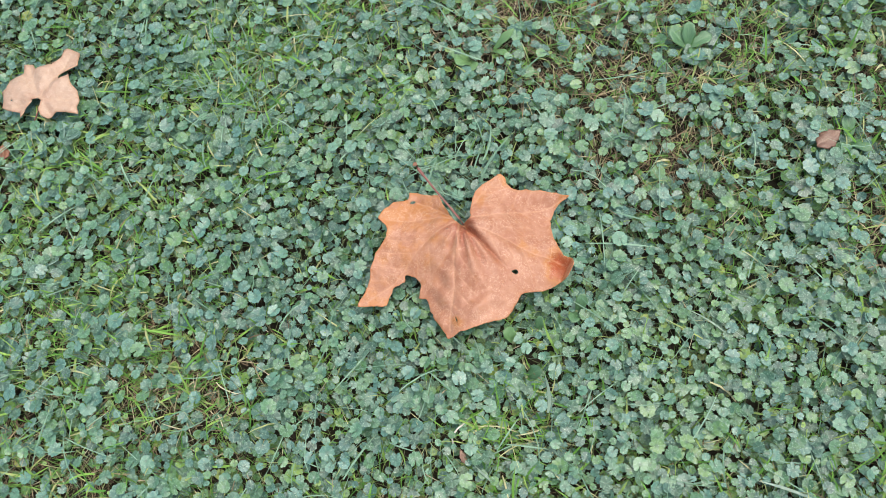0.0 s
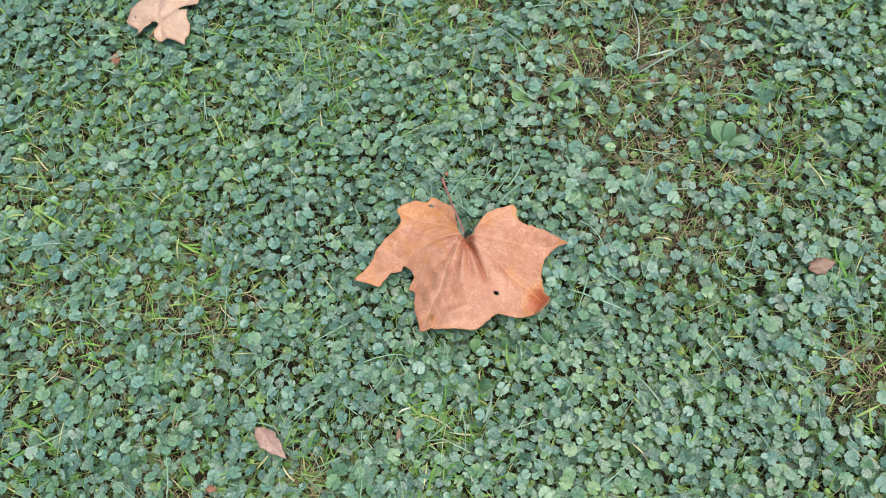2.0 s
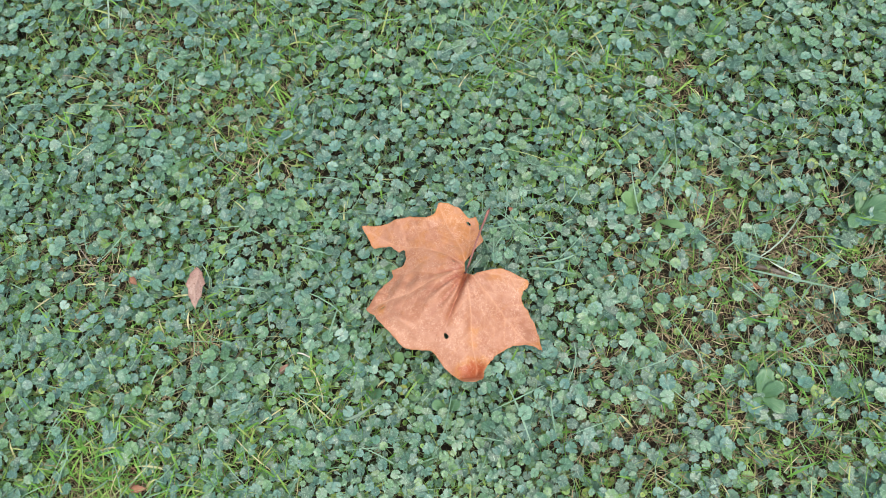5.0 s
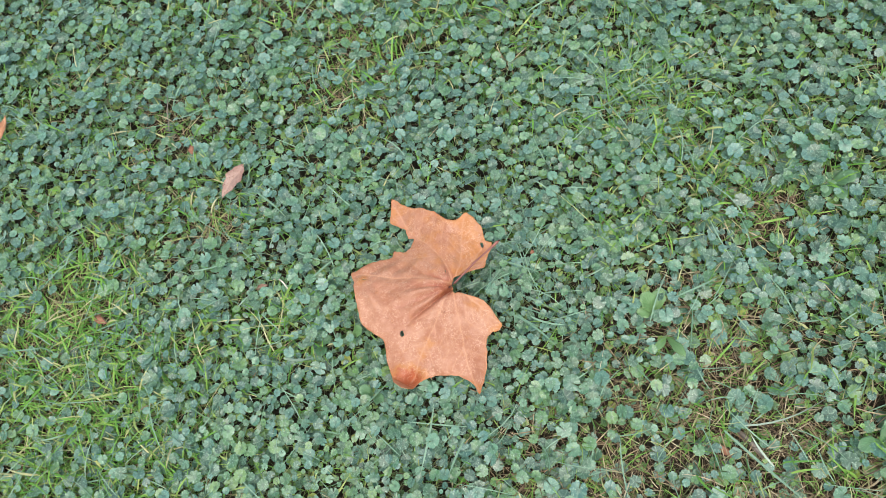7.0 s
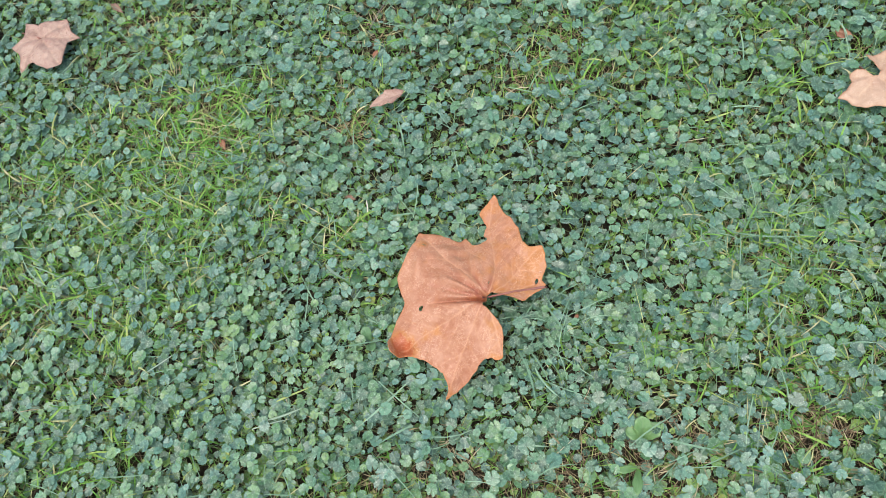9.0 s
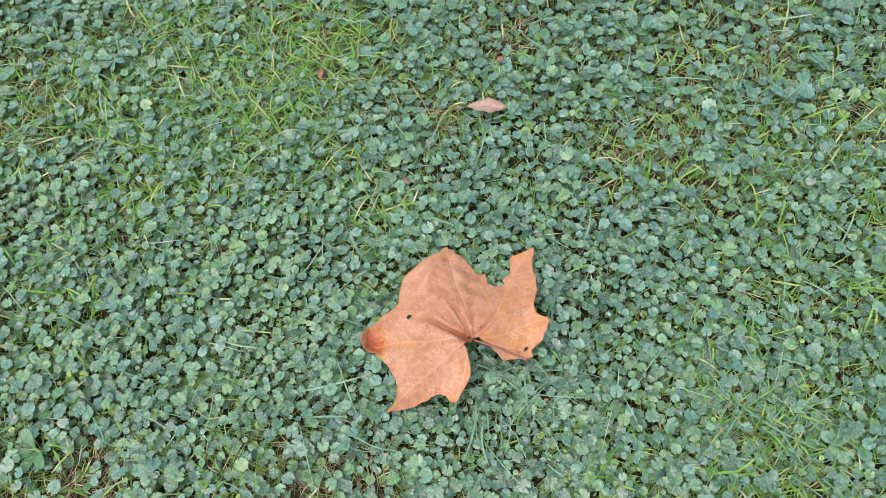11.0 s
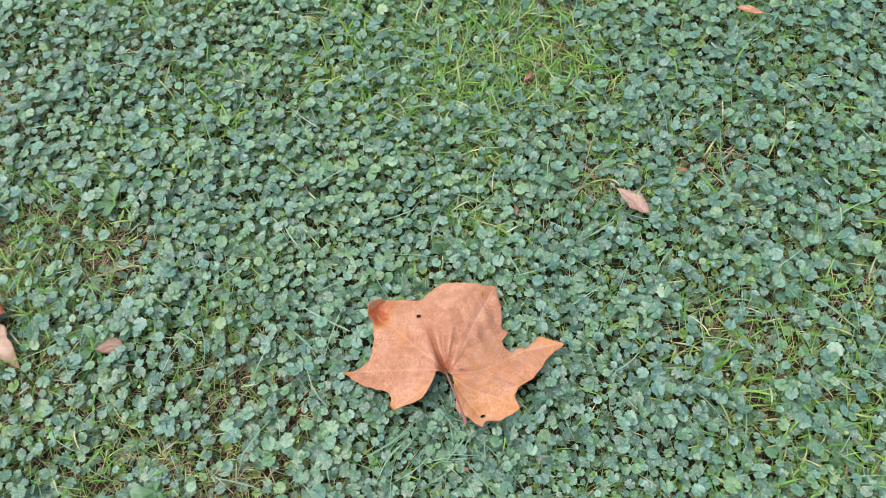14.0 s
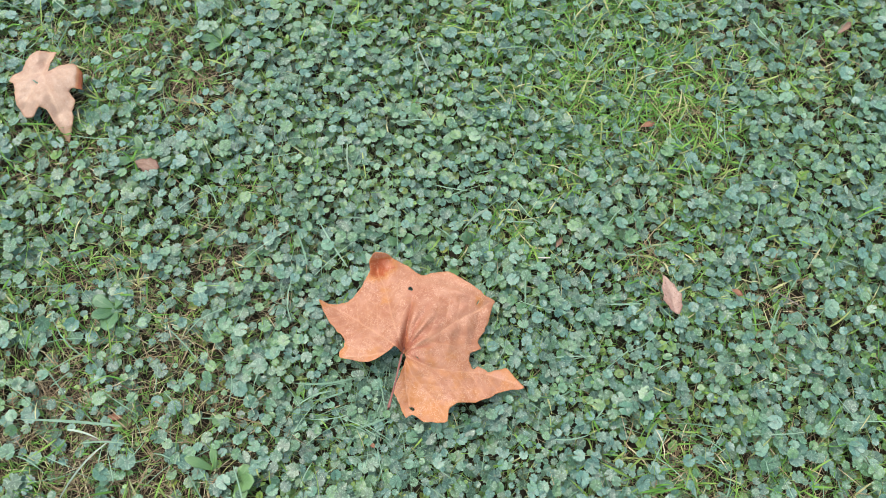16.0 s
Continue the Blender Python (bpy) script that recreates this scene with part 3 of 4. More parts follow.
def big_blush_shade(x, y):
    """Redder tissue along the folds, with the folds' shade painted in, in narrow streaks."""
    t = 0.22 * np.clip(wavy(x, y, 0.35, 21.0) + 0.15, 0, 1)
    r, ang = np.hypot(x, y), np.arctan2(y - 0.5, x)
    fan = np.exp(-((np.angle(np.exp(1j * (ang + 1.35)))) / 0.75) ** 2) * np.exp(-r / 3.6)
    # valleys of the fanned creases darkened in colour, as if shaded
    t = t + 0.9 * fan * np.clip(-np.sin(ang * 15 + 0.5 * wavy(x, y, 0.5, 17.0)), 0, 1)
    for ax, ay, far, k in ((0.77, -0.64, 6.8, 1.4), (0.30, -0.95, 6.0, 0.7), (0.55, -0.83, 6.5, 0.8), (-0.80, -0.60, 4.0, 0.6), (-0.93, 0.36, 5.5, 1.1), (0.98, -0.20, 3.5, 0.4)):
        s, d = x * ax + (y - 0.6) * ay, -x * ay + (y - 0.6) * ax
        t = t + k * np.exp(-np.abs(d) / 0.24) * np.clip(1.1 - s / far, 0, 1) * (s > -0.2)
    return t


def ragged_hole(x, y, rx, ry, turn, n=11, seed=0):
    g = np.random.default_rng(seed)
    a = np.arange(n) * math.tau / n
    k = g.uniform(0.75, 1.15, n)
    px, py = rx * k * np.cos(a), ry * k * np.sin(a)
    c, s = math.cos(turn), math.sin(turn)
    return np.stack([x + c * px - s * py, y + s * px + c * py], 1)


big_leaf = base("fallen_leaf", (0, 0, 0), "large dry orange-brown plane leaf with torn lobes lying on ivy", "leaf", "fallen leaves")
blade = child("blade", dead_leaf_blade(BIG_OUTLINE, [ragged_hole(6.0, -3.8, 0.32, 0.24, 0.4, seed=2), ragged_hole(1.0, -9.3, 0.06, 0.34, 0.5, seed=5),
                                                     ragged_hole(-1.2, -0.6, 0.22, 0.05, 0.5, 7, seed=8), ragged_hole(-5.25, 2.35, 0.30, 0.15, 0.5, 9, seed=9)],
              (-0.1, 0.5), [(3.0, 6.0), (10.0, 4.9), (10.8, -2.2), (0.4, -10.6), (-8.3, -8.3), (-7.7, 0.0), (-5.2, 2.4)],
              big_place, 0.13, big_tone, M_PLANE, red_shade=big_blush_shade), big_leaf)
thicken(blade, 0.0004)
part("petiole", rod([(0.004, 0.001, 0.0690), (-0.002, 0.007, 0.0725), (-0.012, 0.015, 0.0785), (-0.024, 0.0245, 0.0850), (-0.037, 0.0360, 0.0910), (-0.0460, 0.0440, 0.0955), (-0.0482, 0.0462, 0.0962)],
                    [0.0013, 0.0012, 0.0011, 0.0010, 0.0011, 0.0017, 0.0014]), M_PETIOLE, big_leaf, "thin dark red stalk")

# A tan leaf with a torn lobe.
TORN = [(-49.9, 17.6), (-48.1, 17.2), (-47.3, 15.1), (-49.0, 13.6), (-48.5, 12.9), (-47.6, 13.6), (-47.0, 12.5), (-46.2, 11.8), (-45.6, 10.7), (-45.6, 9.9),
        (-45.1, 8.9), (-46.5, 8.9), (-47.5, 8.7), (-48.3, 7.9), (-49.0, 8.0), (-49.5, 8.8), (-49.6, 9.9), (-50.2, 10.1), (-50.9, 9.9), (-51.0, 9.1),
        (-51.1, 8.2), (-51.3, 7.4), (-51.8, 8.1), (-52.7, 8.3), (-53.7, 8.4), (-54.5, 8.7), (-54.5, 9.6), (-55.4, 10.7), (-54.7, 11.1), (-54.9, 12.4),
        (-54.2, 13.1), (-53.7, 13.7), (-54.0, 14.7), (-53.0, 14.8), (-52.1, 14.1), (-51.2, 14.4), (-50.4, 14.9), (-49.7, 16.0)]
# A tan leaf with one rolled edge and a long tip.
ROLLED = [(55.8, 20.7), (54.9, 19.0), (53.6, 20.0), (52.6, 20.9), (52.6, 19.5), (52.2, 17.8), (51.1, 17.4), (48.8, 18.3), (49.3, 19.1), (49.0, 19.7),
          (47.8, 19.6), (47.0, 20.5), (46.4, 20.7), (44.3, 22.7), (46.2, 22.9), (48.1, 23.0), (48.7, 23.6), (48.4, 24.9), (49.0, 25.8), (50.6, 25.9),
          (52.3, 25.2), (53.1, 25.1), (53.9, 25.5), (54.6, 24.9), (54.4, 23.6), (55.2, 22.7), (55.9, 21.7)]
# A leaf with five pointed lobes.
STAR = [(16.0, -71.8), (16.6, -69.4), (16.2, -67.9), (17.9, -68.3), (19.2, -67.2), (20.6, -66.2), (22.4, -66.8), (23.4, -69.0), (25.6, -69.6), (24.2, -71.4),
        (24.6, -74.0), (22.4, -73.6), (20.9, -75.8), (19.6, -73.8), (18.0, -73.0)]


def small_leaf(name, outline, root, tips, lift, material, label, edge=None, holes=(), drop=1.1, cell=0.22):
    line = smooth_outline(outline, 3, 0.10, root[0], 0.16)

    def place(x, y, dm, ds):
        r = np.hypot(x - root[0], y - root[1])
        z = lift - drop * (r / 5.5) ** 2 + 0.34 * np.clip(dm / 0.9, 0, 1) + 0.08 * np.clip(ds / 0.3, 0, 1) + 0.5 * wavy(x, y, 0.45, root[1]) + 0.12 * wavy(x, y, 1.4, 2.0)
        if edge:
            ex, ey, ax, ay = edge
            s = np.clip((x - ex) * ax + (y - ey) * ay, 0, 4)
            z = z - 0.9 * s * s / (0.6 + s)
        return x, y, z

    def tone(x, y):
        t = 0.2 * np.clip(wavy(x, y, 0.6, 4.0), 0, 1)
        if edge:
            ex, ey, ax, ay = edge
            t = t + np.clip(((x - ex) * ax + (y - ey) * ay) / 0.5, 0, 1.2)
        return t

    ob = base(name, (0, 0, 0), label, "leaf", "fallen leaves")
    me = dead_leaf_blade(line, list(holes), root, tips, place, cell, tone, material, pairs=3)
    thicken(child("blade", me, ob), 0.0004)
    return ob


torn = small_leaf("fallen_leaf", TORN, (-49.8, 10.2), [(-48.8, 16.8), (-45.6, 10.2), (-48.4, 8.4), (-53.8, 8.8), (-54.0, 13.6), (-53.2, 14.4)], 4.5, M_TAN,
                  "pale tan dry plane leaf with a torn lobe on ivy", holes=[ragged_hole(-53.4, 9.6, 0.12, 0.08, 0)], drop=1.0)
rolled = small_leaf("fallen_leaf", ROLLED, (52.9, 21.2), [(55.4, 19.8), (51.6, 17.8), (44.9, 22.7), (49.4, 25.4), (54.0, 25.0)], 5.4, M_TAN,
                    "pale tan curled plane leaf with a rolled orange edge", edge=(50.6, 18.4, -0.42, -0.90), holes=[ragged_hole(52.0, 22.7, 0.35, 0.12, 0.6)], drop=1.4)
star = small_leaf("fallen_leaf", STAR, (20.5, -71.5), [(16.4, -68.3), (20.8, -66.6), (25.2, -69.7), (24.2, -73.6), (20.9, -75.4), (16.4, -71.6)], 4.8, M_PINK,
                  "pinkish brown dry lobed leaf at the edge of grass", drop=1.0)
for leaf, pts in ((torn, [(-0.497, 0.101, 0.044), (-0.502, 0.088, 0.039), (-0.506, 0.072, 0.033)]), (rolled, [(0.529, 0.212, 0.052), (0.530, 0.201, 0.046), (0.534, 0.186, 0.036)]),
                  (star, [(0.205, -0.715, 0.049), (0.213, -0.735, 0.044), (0.222, -0.758, 0.038)])):
    part("petiole", rod(pts, [0.0009, 0.0008, 0.0010]), M_PETIOLE, leaf)


def oval_leaf(name, at, length, width, yaw, lift, roll, material, label, stalk=True, pointed=1.3):
    """A small dry oval leaf, cupped along its rib; lengths in centimetres."""
    n = 26
    t = np.linspace(0, 1, n)
    w = width / 2 * np.sin(math.pi * t ** 0.85) ** (1 / pointed if pointed < 1 else 1) * (1 - 0.25 * t)
    w = w * (1 + 0.10 * np.sin(t * 23 + length) + 0.05 * np.sin(t * 47))
    up = np.stack([t * length - length / 2, w], 1)
    down = np.stack([t * length - length / 2, -w * 0.92], 1)[::-1]
    line = np.vstack([up, down[1:-1]])

    def place(x, y, dm, ds):
        z = lift + roll * y * y + 0.10 * np.clip(dm / 0.3, 0, 1) + 0.26 * wavy(x, y, 0.8, lift + at[0]) - 0.03 * x * x
        c, s = math.cos(yaw), math.sin(yaw)
        return at[0] * 100 + c * x - s * y, at[1] * 100 + s * x + c * y, z

    ob = base(name, (0, 0, 0), label, "leaf", "small dry leaves")
    me = dead_leaf_blade(line, [], (-length / 2, 0), [(length / 2, 0)], place, 0.16, lambda x, y: 0.5 * np.clip(wavy(x, y, 0.9, 8.0) + 0.1, 0, 1), material, pairs=5)
    thicken(child("blade", me, ob), 0.0004)
    if stalk:
        c, s = math.cos(yaw), math.sin(yaw)
        e = np.array([at[0] + c * length / 200, at[1] + s * length / 200, lift / 100 - 0.0006])
        part("petiole", rod([e - (0.004 * c, 0.004 * s, 0), e + (0.006 * c, 0.006 * s, -0.003), e + (0.012 * c, 0.013 * s, -0.007)], [0.0006, 0.0006, 0.0007], 5), M_STEM, ob)
    return ob


oval_leaf("small_dry_leaf", (-0.083, -0.2865), 4.9, 2.3, radians(-14), 4.2, 0.16, M_PINK, "small pinkish brown oval leaf on the ivy")
oval_leaf("small_dry_leaf", (0.361, 0.155), 3.3, 2.3, radians(45), 3.4, -0.22, M_BROWN, "reddish brown leaf half hidden in ivy", False)
oval_leaf("small_dry_leaf", (-0.102, -0.612), 3.7, 1.3, radians(190), 4.0, 0.35, M_ORANGE, "narrow curled orange leaf on the ivy")
oval_leaf("small_dry_leaf", (-0.117, -0.356), 1.4, 0.9, radians(30), 3.2, 0.3, M_RUST, "tiny rust red leaf scrap", False)
oval_leaf("small_dry_leaf", (0.108, -0.392), 1.9, 1.0, radians(75), 3.4, -0.3, M_RUST, "small rust red leaf in the grass", False)
oval_leaf("small_dry_leaf", (-0.530, 0.036), 2.2, 1.6, radians(110), 3.3, -0.2, M_RUST, "dark reddish leaf scrap under the ivy", False)
oval_leaf("small_dry_leaf", (0.105, 0.302), 2.0, 0.8, radians(60), 2.0, 0.4, M_RUST, "dark red curled leaf on bare soil", False)
oval_leaf("small_dry_leaf", (0.097, -0.690), 2.8, 1.1, radians(100), 3.6, 0.3, M_BROWN, "narrow brown leaf scrap in the grass", False)


oval_leaf("small_dry_leaf", (0.033, -0.216), 1.6, 0.7, radians(120), 3.0, 0.5, M_BROWN, "tiny orange-brown curled leaf scrap in the ivy", False)
oval_leaf("small_dry_leaf", (-0.061, 0.076), 0.8, 0.5, radians(20), 3.4, 0.3, M_RUST, "tiny red leaf scrap beside the stalk", False)


# ---- ground ivy: many small scalloped leaves on thin stalks ----
def ivy_template(g, lobes=7, detail=4):
    """One round scalloped leaf of radius 1 with its notch towards -x."""
    n = lobes * detail + 1
    slit = g.uniform(0.04, 0.13)
    a = -math.pi + slit + np.arange(n) / (n - 1) * (math.tau - 2 * slit)
    ph = np.arange(n) / (n - 1) * lobes
    across = np.abs(2 * (ph % 1.0) - 1)
    scallop = 1 - across ** 2.0 + 0.05 * g.standard_normal(n)
    depth = g.uniform(0.10, 0.20)
    r = (1 - depth) + depth * scallop
    r = r * (1 + 0.07 * np.cos(a * 2) + 0.05 * g.standard_normal(1)) * (1 + 0.03 * g.standard_normal(lobes + 1)[ph.astype(int)])
    r[[0, -1]] = 0.82
    ox, oy = r * np.cos(a) * 0.95, r * np.sin(a) * g.uniform(1.0, 1.12)
    shift = 0.18
    k = n // 2
    inner = np.linspace(0, n - 1, k).round().astype(int)
    ix, iy = 0.52 * ox[inner], 0.52 * oy[inner]
    x, y = np.concatenate([[0], ix, ox]), np.concatenate([[0], iy, oy])
    q = np.hypot(x, y)
    cup, fold = g.uniform(-0.15, 0.30), g.uniform(-0.05, 0.26)
    ang = np.arctan2(y, x)
    bulge = np.concatenate([[0], (scallop[inner] - 0.7) * 0.5, scallop - 0.7])
    z = cup * q * q + fold * np.abs(y) * 0.6 + g.uniform(0.02, 0.08) * q * bulge + 0.030 * q * g.standard_normal(len(x)) + 0.06 * g.standard_normal() * q * np.sin(2 * ang + g.uniform(0, 6))
    faces = []
    for i in range(k - 1):
        faces.append((0, 1 + i, 2 + i))
        o0, o1 = inner[i], inner[i + 1]
        half = (o0 + o1) // 2
        for o in range(o0, o1):
            faces.append((1 + i if o < half or o1 - o0 == 1 else 2 + i, 1 + k + o, 1 + k + o + 1))
        faces.append((1 + i, 1 + k + half if o1 - o0 > 1 else 1 + k + o1, 2 + i))
    return np.stack([x + shift, y, z], 1), np.array(faces), np.stack([x, y], 1)


LOBES = (9, 10, 8, 9, 11, 8, 9, 7)
TEMPLATES = [ivy_template(np.random.default_rng(100 + i), LOBES[i % 8], 4) for i in range(14)]
TEMPLATES += [ivy_template(np.random.default_rng(120 + i), LOBES[i % 8], 3) for i in range(14)]
TEMPLATES += [ivy_template(np.random.default_rng(160 + i), LOBES[i % 8] - 1, 2) for i in range(14)]
TEMPLATES += [ivy_template(np.random.default_rng(140 + i), (5, 6, 7, 5)[i % 4], 2) for i in range(8)]
FAR_TEMPLATE = (np.array([(0.9 * math.cos(i), 0.9 * math.sin(i), 0.08 * (i % 2)) for i in np.arange(7) * math.tau / 7] + [(0, 0, -0.05)]),
                np.array([(7, i, (i + 1) % 7) for i in range(7)]), np.array([(0.6 * math.cos(i), 0.6 * math.sin(i)) for i in np.arange(7) * math.tau / 7] + [(0, 0)]))


MIDDLE = (0.05, -0.12)


def spread(count, reach, gap, seed):
    """Points over a disc that keep a distance from one another."""
    g = np.random.default_rng(seed)
    cells, out = {}, []
    cand = g.uniform(-reach, reach, (count, 2))
    for x, y in cand:
        if x * x + y * y > reach * reach:
            continue
        x, y = x + MIDDLE[0], y + MIDDLE[1]
        i, j = int(math.floor(x / gap)), int(math.floor(y / gap))
        own_gap = gap * (0.72 + 0.28 * g.random() + 0.22 * noise.noise((x * 24.0, y * 24.0, seed * 3.7)))
        if all((x - u) ** 2 + (y - v) ** 2 >= own_gap * own_gap for di in (-1, 0, 1) for dj in (-1, 0, 1) for u, v in cells.get((i + di, j + dj), ())):
            cells.setdefault((i, j), []).append((x, y))
            out.append((x, y))
    return np.array(out)


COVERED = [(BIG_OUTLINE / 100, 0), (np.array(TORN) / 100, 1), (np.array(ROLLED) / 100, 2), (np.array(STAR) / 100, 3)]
WEEDS = [(-0.031, 0.203), (0.010, 0.238), (0.216, 0.256), (-0.385, -0.126), (0.092, -0.127), (0.060, -0.090), (0.128, -0.050), (0.117, -0.072), (0.088, -0.076), (-0.317, 0.158), (-0.203, 0.377), (0.060, 0.430), (0.485, 0.002), (0.385, 0.160)]
SMALL = [(-0.082, -0.285, 0.028), (0.361, 0.155, 0.014), (-0.102, -0.612, 0.02), (0.108, -0.392, 0.012), (-0.117, -0.356, 0.010), (0.097, -0.690, 0.015), (-0.53, 0.036, 0.01)]


def layer(points, low, high, rmin, rmax, tilt, seed, gapping, forms):
    """Leaves of one layer: place, size and turn."""
    g = np.random.default_rng(seed)
    x, y = points[:, 0], points[:, 1]
    thin = np.clip(1.05 * field(x, y, THIN) + 0.32 * field(x, y, GRASSY) + 0.30 * open_sward(x, y), 0, 1)
    patch = np.array([noise.fractal((a * 7.0, b * 7.0, 2.5), 0.6, 2.0, 3) for a, b in points])
    keep = g.random(len(x)) > np.clip(gapping * thin + 0.25 * np.clip(patch - 0.2, 0, 1), 0, 0.82)
    points, x, y, thin, patch = points[keep], x[keep], y[keep], thin[keep], patch[keep]
    n = len(x)
    size = (rmin + (rmax - rmin) * g.beta(1.7, 2.2, n)) * (1 + 0.30 * wavy(x, y, 16.0, 7.0)) * (1 + 0.30 * thin)
    z = g.uniform(low, high, n) * (1 - 0.22 * thin) + 0.006 * wavy(x, y, 13.0, 4.0)
    lean = np.abs(g.normal(0, tilt, n))
    away = np.hypot(x - 0.03, y + 0.08)
    for poly, which in COVERED:
        under = inside(x, y, poly)
        top = big_height(x * 100, y * 100) / 100 - 0.011 if which == 0 else np.full(n, 0.029)
        near = under | (to_lines(x, y, list(zip(poly, np.roll(poly, -1, 0)))) < 0.008)
        z = np.where(near, np.minimum(z, np.minimum(top, 0.037)), z)
        lean = np.where(near, np.minimum(lean, 0.2), lean)
    for sx, sy, sr in SMALL + [(wx, wy, 0.013) for wx, wy in WEEDS]:
        near = np.hypot(x - sx, y - sy) < sr
        z = np.where(near, np.minimum(z, 0.022), z)
    return dict(x=x, y=y, z=np.maximum(z, 0.006), size=size, yaw=g.uniform(0, math.tau, n), lean=lean, way=g.uniform(0, math.tau, n), form=g.integers(*forms, n) + (14 * ((away > 0.34).astype(int) + (away > 0.56)) if forms[0] == 0 else 0))


top_layer = layer(spread(290000, 0.86, 0.0070, 1), 0.018, 0.044, 0.0025, 0.0079, 0.29, 11, 0.97, (0, 14))
mid_layer = layer(spread(120000, 0.86, 0.0120, 3), 0.012, 0.026, 0.0036, 0.0074, 0.34, 13, 0.92, (42, 50))
low_layer = layer(spread(140000, 0.86, 0.0106, 2), 0.004, 0.016, 0.0030, 0.0062, 0.40, 12, 0.80, (42, 50))
half = np.random.default_rng(77).random(len(mid_layer["x"])) < 0.62
low_layer = {k: np.concatenate([low_layer[k], mid_layer[k][half]]) for k in low_layer}
mid_layer = {k: mid_layer[k][~half] for k in mid_layer}
# fewer young leaves under the dense cover round the large leaf
dense = 1 - np.clip((np.hypot(low_layer["x"], low_layer["y"] + 0.06) - 0.16) / 0.20, 0, 1)
stay = np.random.default_rng(78).random(len(dense)) > 0.48 * dense
low_layer = {k: low_layer[k][stay] for k in low_layer}
leaves = {k: np.concatenate([top_layer[k], mid_layer[k]]) for k in top_layer}
rot = turns(leaves["yaw"], leaves["lean"], leaves["way"])
spot = np.stack([leaves["x"], leaves["y"], leaves["z"]], 1)

ivy = base("ground_ivy", (0, 0, 0), "dense low mat of round scalloped blue-green ivy leaves", "ground cover")
# the leaves round the large fallen leaf are pieces of their own
ring_order = np.argsort(np.where(inside(leaves["x"], leaves["y"], BIG_OUTLINE / 100) | (leaves["z"] < 0.02), 9.0, np.hypot(leaves["x"] - 0.015, leaves["y"] + 0.02)))
own = ring_order[:300]
shared = [mesh_from("ivy_leaf", t[0], t[1], M_IVY, t[2]) for t in TEMPLATES]
for i in own:
    ob = new("leaf", shared[leaves["form"][i]])
    ob.parent = ivy
    m = np.eye(4)
    m[:3, :3] = rot[i] * leaves["size"][i]
    m[:3, 3] = spot[i]
    ob.matrix_basis = Matrix(m.tolist())


def joined_leaves(kinds, pick):
    """Many leaves as one set of points, faces and leaf coordinates."""
    co_all, f_all, uv_all, start = [], [], [], 0
    turn = turns(kinds["yaw"], kinds["lean"], kinds["way"]) * kinds["size"][:, None, None]
    at = np.stack([kinds["x"], kinds["y"], kinds["z"]], 1)
    for form, (tc, tf, tu) in enumerate(TEMPLATES):
        some = np.where(pick & (kinds["form"] == form))[0]
        co = np.einsum("nij,vj->nvi", turn[some], tc) + at[some][:, None, :]
        co_all.append(co.reshape(-1, 3))
        f_all.append((tf[None] + (start + np.arange(len(some)) * len(tc))[:, None, None]).reshape(-1, 3))
        uv_all.append(np.tile(tu, (len(some), 1)))
        start += len(some) * len(tc)
    return co_all, f_all, uv_all, start


rest = np.ones(len(spot), bool)
rest[own] = False
co_all, f_all, uv_all, start = joined_leaves(leaves, rest)
# the lawn goes on past the near mat
g_far = np.random.default_rng(5)
n_far = 26000
fr, fa = 0.84 + 2.6 * g_far.beta(1.0, 2.6, n_far), g_far.uniform(0, math.tau, n_far)
f_rot = turns(g_far.uniform(0, math.tau, n_far), np.abs(g_far.normal(0, 0.35, n_far)), g_far.uniform(0, math.tau, n_far)) * g_far.uniform(0.010, 0.018, n_far)[:, None, None]
tc, tf, tu = FAR_TEMPLATE
co = np.einsum("nij,vj->nvi", f_rot, tc) + np.stack([MIDDLE[0] + fr * np.cos(fa), MIDDLE[1] + fr * np.sin(fa), g_far.uniform(0.012, 0.034, n_far)], 1)[:, None, :]
co_all.append(co.reshape(-1, 3))
f_all.append((tf[None] + (start + np.arange(n_far) * len(tc))[:, None, None]).reshape(-1, 3))
uv_all.append(np.tile(tu, (n_far, 1)))
mat_ob = child("leaf_mat", mesh_from("leaf_mat", np.concatenate(co_all), np.concatenate(f_all), M_IVY, np.concatenate(uv_all)), ivy)
tagged(mat_ob, kind="stuff")
young = joined_leaves(low_layer, np.ones(len(low_layer["x"]), bool))
young_ob = child("young_leaves", mesh_from("young_leaves", np.concatenate(young[0]), np.concatenate(young[1]), M_YOUNG, np.concatenate(young[2])), ivy, "small yellow-green young leaves low in the mat")
tagged(young_ob, kind="stuff")


# tiny bright sprouts between the ivy leaves
sprouts = layer(spread(60000, 0.86, 0.0105, 4), 0.016, 0.039, 0.0012, 0.0032, 0.55, 14, 0.35, (42, 50))
pick = np.random.default_rng(15).random(len(sprouts["x"])) < np.clip(0.22 + 0.30 * open_sward(sprouts["x"], sprouts["y"]) + 1.0 * wavy(sprouts["x"], sprouts["y"], 14.0, 9.0), 0.05, 1)
co_all, f_all, uv_all, start = joined_leaves(sprouts, pick)
tagged(child("sprout_mat", mesh_from("sprout_mat", np.concatenate(co_all), np.concatenate(f_all), M_SPROUT, np.concatenate(uv_all)), ivy, "tiny yellow-green sprouting leaves"), kind="stuff")


